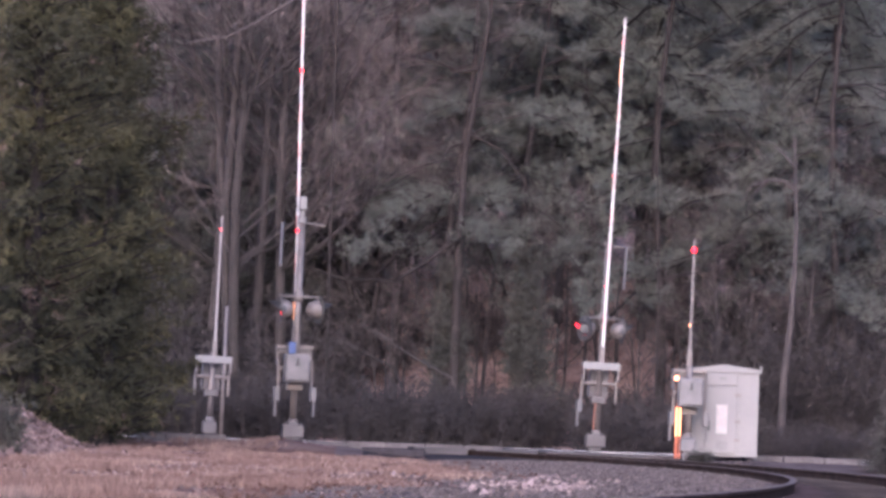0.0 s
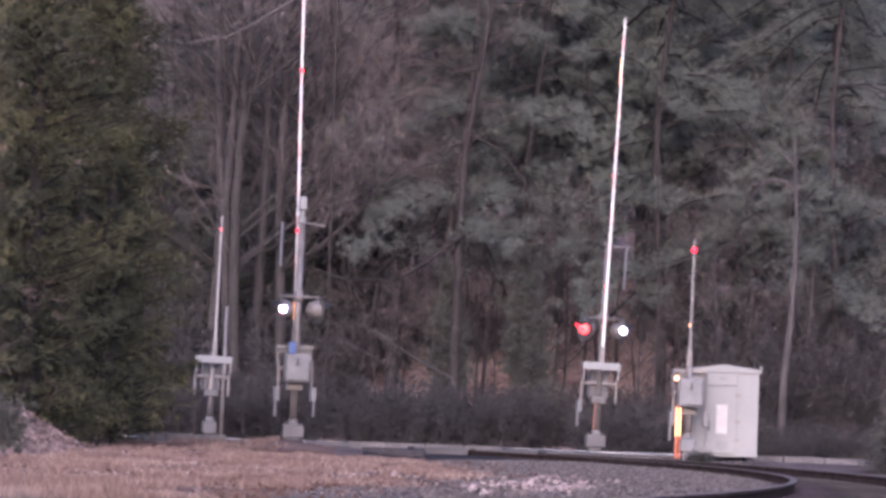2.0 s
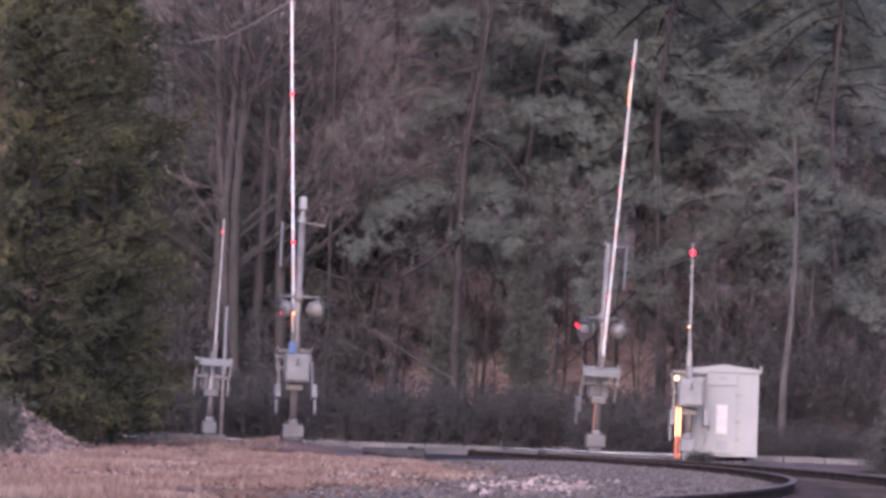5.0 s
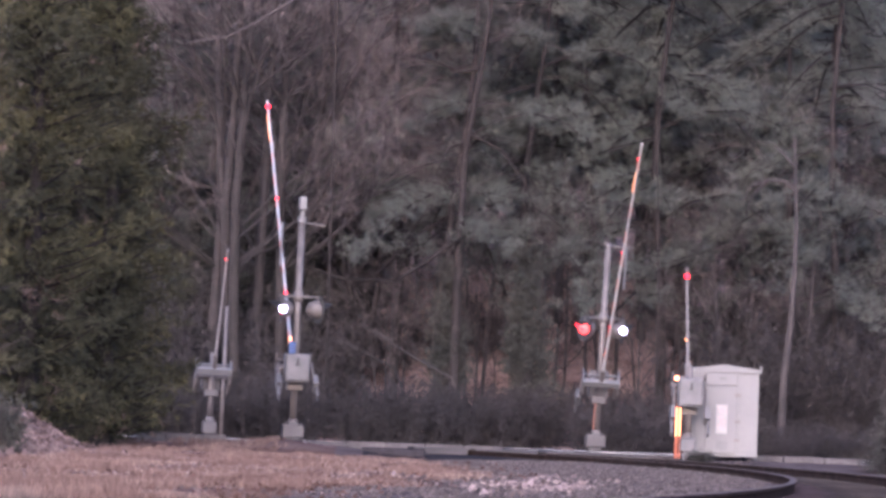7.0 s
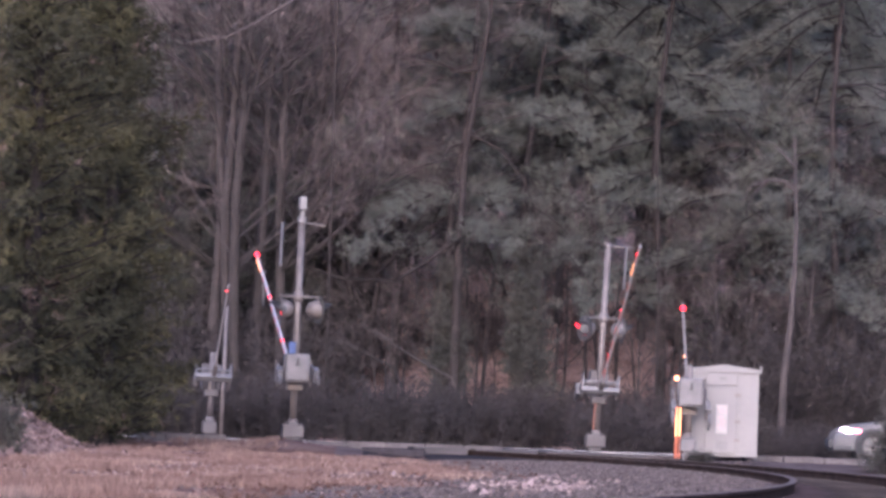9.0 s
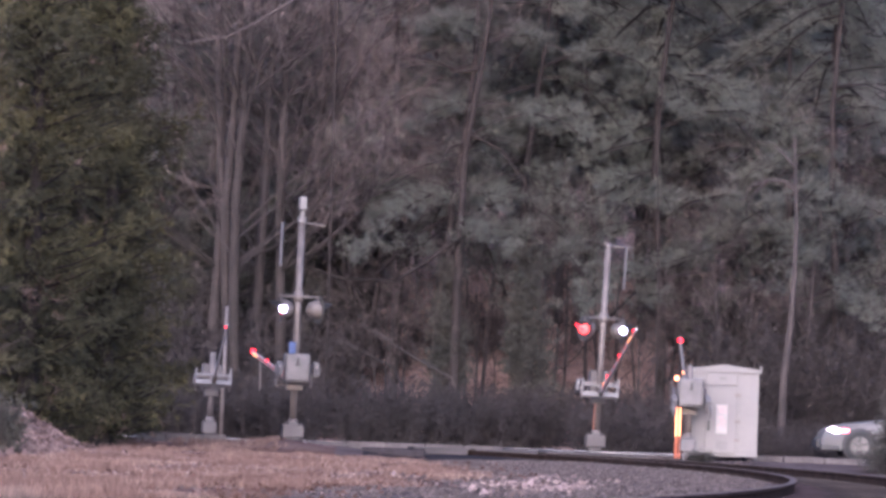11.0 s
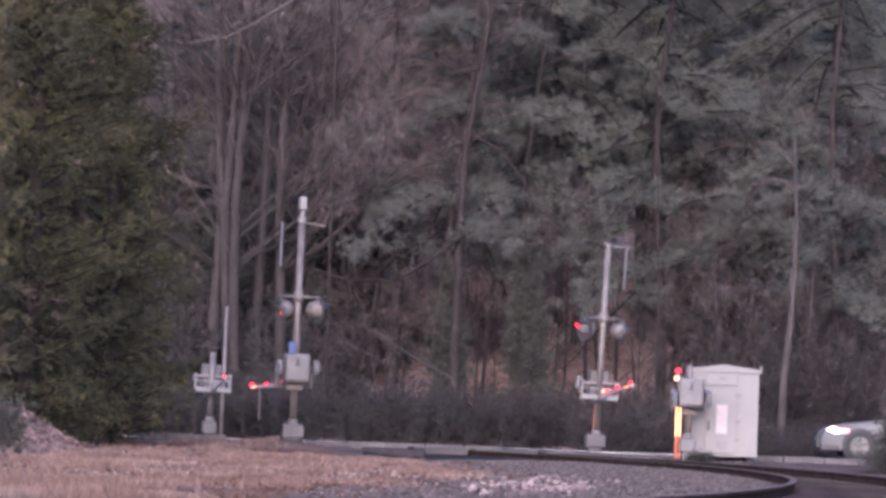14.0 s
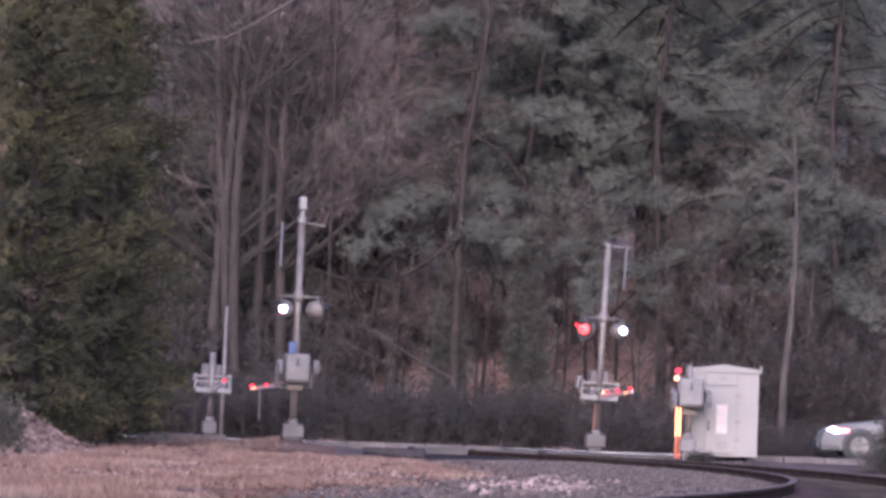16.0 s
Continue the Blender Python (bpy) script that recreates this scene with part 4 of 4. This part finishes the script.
# ---- stones, grass, small plants ----
def stone(s, p, r):
    b = len(s.v)
    q = [Vector((0, 0, 1)), Vector((1, 0, 0)), Vector((0, 1, 0)), Vector((-1, 0, 0)), Vector((0, -1, 0)), Vector((0, 0, -0.8))]
    rot = Euler((rnd(0, 3), rnd(0, 3), rnd(0, 3))).to_matrix()
    s.v += [p + (rot @ v) * r * rnd(0.6, 1.15) for v in q]
    s.f += [(b + i, b + j, b + k) for i, j, k in ((0, 1, 2), (0, 2, 3), (0, 3, 4), (0, 4, 1), (5, 2, 1), (5, 3, 2), (5, 4, 3), (5, 1, 4))]


def build_stones():
    random.seed(11)
    s = Soup()
    for _ in range(15000):
        y = 30 + 65 * rnd(0, 1) ** 0.8
        x = track_x(y) - 3.4 + random.gauss(0, 0.8)
        stone(s, Vector((x, y, ground_z(x, y) + 0.003)), rnd(0.014, 0.036))
    for _ in range(5000):
        y = rnd(60, 112)
        x = track_x(y) + 3.0 + random.gauss(0, 0.7)
        stone(s, Vector((x, y, ground_z(x, y) + 0.01)), rnd(0.02, 0.05))
    for _ in range(6500):
        y = 38 + 57 * rnd(0, 1) ** 0.9
        c, t, r = track_frame(y)
        p = c + r * rnd(-2.5, -0.9)
        stone(s, Vector((p.x, y, -0.228)), rnd(0.016, 0.04))
    tagged(mesh_part("ballast", s.mesh("ballast"), BALLAST), "grey crushed stone shoulder beside the track", "ballast", kind="stuff")
    s = Soup()
    for _ in range(1500):
        x, y = random.gauss(-5.95, 0.5), random.gauss(79, 2.5)
        stone(s, Vector((x, y, ground_z(x, y) + 0.015)), 0.03 + 0.1 * rnd(0, 1) ** 2)
    tagged(mesh_part("stone_heap", s.mesh("stone_heap"), HEAPSTONE), "heap of broken brownish stone beside the cedars", "rubble", kind="stuff")
    s = Soup()
    for cx, cy, sx, sy, n, big in ((-1.9, 60, 0.75, 3.5, 1500, 0.05), (0.95, 52, 0.32, 4, 1100, 0.07), (-3.0, 48, 0.6, 3, 700, 0.035), (-0.4, 72, 0.8, 4, 500, 0.04), (-3.5, 75, 1.2, 9, 700, 0.035), (-2.5, 90, 1.5, 6, 400, 0.03), (-1.2, 58, 1.6, 9, 700, 0.03)):
        for _ in range(n):
            x, y = random.gauss(cx, sx), random.gauss(cy, sy)
            stone(s, Vector((x, y, ground_z(x, y) + 0.008)), rnd(0.012, big))
    s2 = Soup()
    for _ in range(1500):
        y = 36 + 72 * rnd(0, 1) ** 1.1
        x = rnd(-0.085 * y, track_x(y) - 3.5)
        p = Vector((x, y, ground_z(x, y) + 0.03))
        s2.blade(p, p + Vector((rnd(-0.06, 0.06), rnd(-0.06, 0.06), rnd(0.01, 0.045))), 0.035, Vector((1, 0, 0)))
    tagged(mesh_part("fallen_leaves", s2.mesh("fallen_leaves"), DEADLEAF), "dark rust-brown dead leaves strewn on the verge", "leaves", kind="stuff")
    tagged(mesh_part("rubble", s.mesh("rubble"), RUBBLE), "pale broken stone spilled over the verge", "rubble", kind="stuff")


def build_grass():
    random.seed(12)
    s = Soup()
    for _ in range(27000):
        y = 33 + 78 * rnd(0, 1) ** 1.2
        x = rnd(-0.085 * y - 0.5, track_x(y) - 4.4 + 0.8 * noise.noise((y * 0.2, 1, 1)))
        thin = noise.noise((x * 0.8, y * 0.16, 9)) + 0.5 * noise.noise((x * 2.6, y * 0.5, 4))
        if thin < -0.16 + rnd(-0.1, 0.1):
            continue
        p = Vector((x, y, ground_z(x, y)))
        for _ in range(4):
            s.blade(p, p + Vector((rnd(-0.05, 0.05), rnd(-0.05, 0.05), rnd(0.03, 0.09) * (1.15 + 1.3 * max(-0.4, noise.noise((x * 1.1, y * 0.4, 2)))))), 0.012, Vector((1, 0, 0)))
    for _ in range(2500):
        x, y = random.gauss(-6.1, 0.6), random.gauss(79.5, 2.5)
        p = Vector((x, y, ground_z(x, y)))
        for _ in range(2):
            s.blade(p, p + Vector((rnd(-0.12, 0.12), rnd(-0.05, 0.05), rnd(0.03, 0.13))), 0.01, Vector((1, 0, 0)))
    tagged(mesh_part("grass", s.mesh("grass"), STRAW), "short dry tan winter grass on the verge", "grass", kind="stuff")


def build_understory():
    label = "dark evergreen holly standing under the bare trees"
    a = plant("holly_tree", cedar_mesh(6.8, 1.7, 41)[:2], (PINEBARK, IVY), -4.4, 146, 0, 1, label, "tree", "understory evergreens")
    for x, y, turn, sc in ((-6.25, 140.5, 15, 0.8), (-5.0, 141, 75, 0.85), (-3.75, 141.5, 140, 0.8), (-5.9, 147, 60, 1.05), (-7.2, 145, 130, 1.1), (-3.0, 148, 200, 0.95), (-5.2, 151, 290, 1.25), (-3.9, 153, 20, 1.3), (-1.9, 151, 100, 0.9), (-6.7, 152, 170, 1.35), (-2.6, 144, 250, 0.55), (6.4, 147, 40, 0.8), (8.4, 149, 110, 1.0), (10.2, 148, 220, 1.1), (11.6, 146, 330, 1.1)):
        c = copy_thing(a, pose(x, y, ground_z(x, y), 0, 0, turn))
        c.scale = (sc, sc, sc)


def build_small_plants():
    me = shrub_mesh(0.75, 0.9, 31)
    a = plant("dark_bush", me, (BARK, IVY), -6.0, 74, 0, 0.95, "small dark evergreen bush by the stone heap", "bush")
    for x, y, sc, turn in ((5.2, 108.3, 0.62, 20), (9.4, 107, 1.9, 60), (9.75, 108.5, 1.6, 160), (9.45, 104, 1.5, 250)):
        c = copy_thing(a, pose(x, y, ground_z(x, y), 0, 0, turn))
        c.scale = (sc, sc, sc * (0.45 if sc < 1 else 1))
        tagged(c, "low dark bush at the roadside")
    ob = thing("pole", pose(-5.0, 127, -0.1, 0, 0.8, 0), "thin pale utility pole behind the exit gate", "pole")
    bm = B()
    cyl(bm, (0, 0, -0.2), (0, 0, 3.05), 0.042, 0.036, 12)
    part("shaft", bm, STEEL, ob, smooth=True)


def motions():
    for key, rows in SWINGS.items():
        g, arm, pivot = GATES[key]
        walk(arm, [(t, pose(0, 0, pivot, -a, -1.1 if key == "ln" else 0, 0)) for t, a in rows])
    walk(ROD, [(t, pose(0.05, ARM_OFF, 8.1, a, 0, 0)) for t, a in SWINGS["ln"]])
    for ob in FLASH:
        x, y, z = ob.location
        home = 0 if ob.parent is GATES["ln"][0] else 180
        rows, lit = [(0.0, pose(x, y, z, 0, 0, home + 180))], False
        for t0, t1 in LIT:
            for t, a in ((t0, 180), (t0 + 1 / 30, 120), (t0 + 2 / 30, 60), (t0 + 3 / 30, 0), (t1, 0), (t1 + 1 / 30, -60), (t1 + 2 / 30, -120), (t1 + 3 / 30, -180)):
                if t < 16.0:
                    rows.append((t, pose(x, y, z, 0, 0, home + a)))
        rows.append((16.0, pose(x, y, z, 0, 0, home + (0 if LIT[-1][1] >= 16 else -180))))
        walk(ob, rows)
    walk(CAR, [(t, pose(9.22 + d, 120.2, ROAD_Z)) for t, d in DRIVE])
    for w, x, s in WHEELS:
        rows = []
        for (t, d), (t2, d2) in zip(DRIVE, DRIVE[1:]):
            n = max(1, math.ceil(abs(d - d2) / 0.325 / 1.2))
            rows += [(t + (t2 - t) * i / n, pose(x, s * 0.8, 0.325, 0, math.degrees((d + (d2 - d) * i / n) / 0.325), 0)) for i in range(n)]
        rows.append((16.0, pose(x, s * 0.8, 0.325)))
        walk(w, rows)


SWINGS = dict(
    ln=((0.0, 0.0), (3.2, 0.0), (3.6, 1.0), (4.0, 3.5), (4.2, 5.5), (5.0, 18.0), (5.7, 30.0), (6.3, 40.5), (6.5, 43.9), (7.0, 50.8), (7.5, 56.8), (8.0, 62.5), (8.5, 67.7), (9.0, 72.6), (9.2, 74.3), (10.0, 80.2), (11.0, 85.7), (11.5, 87.3), (12.5, 88.7), (13.0, 89.6), (14.0, 90.3), (15.0, 90.5), (16.0, 90.5)),
    rf=((0.0, 0.0), (3.2, 0.0), (3.6, 2.0), (4.0, 6.0), (4.2, 8.5), (5.0, 22.0), (5.7, 33.0), (6.3, 41.7), (6.5, 44.1), (7.0, 49.8), (7.5, 54.8), (8.0, 59.4), (8.5, 63.6), (9.0, 67.6), (9.2, 69.1), (10.0, 74.6), (11.0, 80.2), (11.5, 82.1), (12.5, 85.0), (13.0, 86.7), (13.6, 87.8), (14.5, 89.1), (15.2, 89.4), (16.0, 89.4)),
    lf=((0.0, -2.0), (4.0, -2.0), (4.5, 1.0), (5.2, 12.0), (6.0, 24.0), (6.5, 30.0), (7.0, 34.5), (8.0, 43.5), (9.0, 51.8), (9.2, 53.3), (10.2, 61.5), (11.3, 69.8), (11.5, 71.8), (12.5, 79.4), (13.0, 82.0), (13.6, 85.0), (14.5, 87.4), (15.2, 87.8), (16.0, 87.8)),
    rn=((0.0, -1.0), (4.0, -1.0), (4.6, 1.0), (5.2, 8.0), (6.0, 19.0), (6.5, 24.4), (7.0, 28.9), (8.0, 38.5), (9.0, 47.5), (9.2, 49.1), (10.2, 57.0), (11.5, 66.0), (12.5, 73.2), (13.0, 74.9), (13.6, 75.4), (16.0, 75.4)),
)
LIT = ((0.2, 0.83), (1.36, 2.08), (3.05, 3.7), (4.3, 4.9), (5.52, 6.13), (6.77, 7.38), (7.86, 8.6), (9.22, 9.8), (10.42, 11.03), (11.63, 12.25), (12.87, 13.5), (14.08, 14.7), (15.33, 16.0))
DRIVE = ((0.0, 30.0), (4.0, 16.0), (7.0, 5.2), (8.0, 2.2), (8.5, 1.05), (9.0, 0.27), (9.6, 0.06), (10.5, 0.0), (16.0, 0.0))

build_ground()
build_road()
build_track()
build_gates()
build_cabinet()
build_car()
build_snag()
build_cedars()
build_shrubs()
build_dead_wood()
build_ivy()
build_saplings()
build_woods()
build_understory()
build_small_plants()
build_grass()
build_stones()
# ties, one by one
tie_bm = B()
box(tie_bm, -1.3, 1.3, -0.11, 0.11, -0.09, 0.09, 0.012)
tie_mesh = bpy.data.meshes.new("tie")
tie_bm.to_mesh(tie_mesh)
tie_bm.free()
tie_mesh.materials.append(TIE)
track_ob = bpy.data.objects["railway_track"]
tie_y = 30.0
while tie_y < 111:
    c, t, r = track_frame(tie_y)
    tie = new("tie", tie_mesh)
    tie.parent = track_ob
    tie.matrix_basis = Matrix(((r.x, t.x, 0, c.x), (r.y, t.y, 0, c.y), (0, 0, 1, -0.335 + 0.006 * math.sin(tie_y * 7)), (0, 0, 0, 1)))
    tie_y += 0.54
motions()
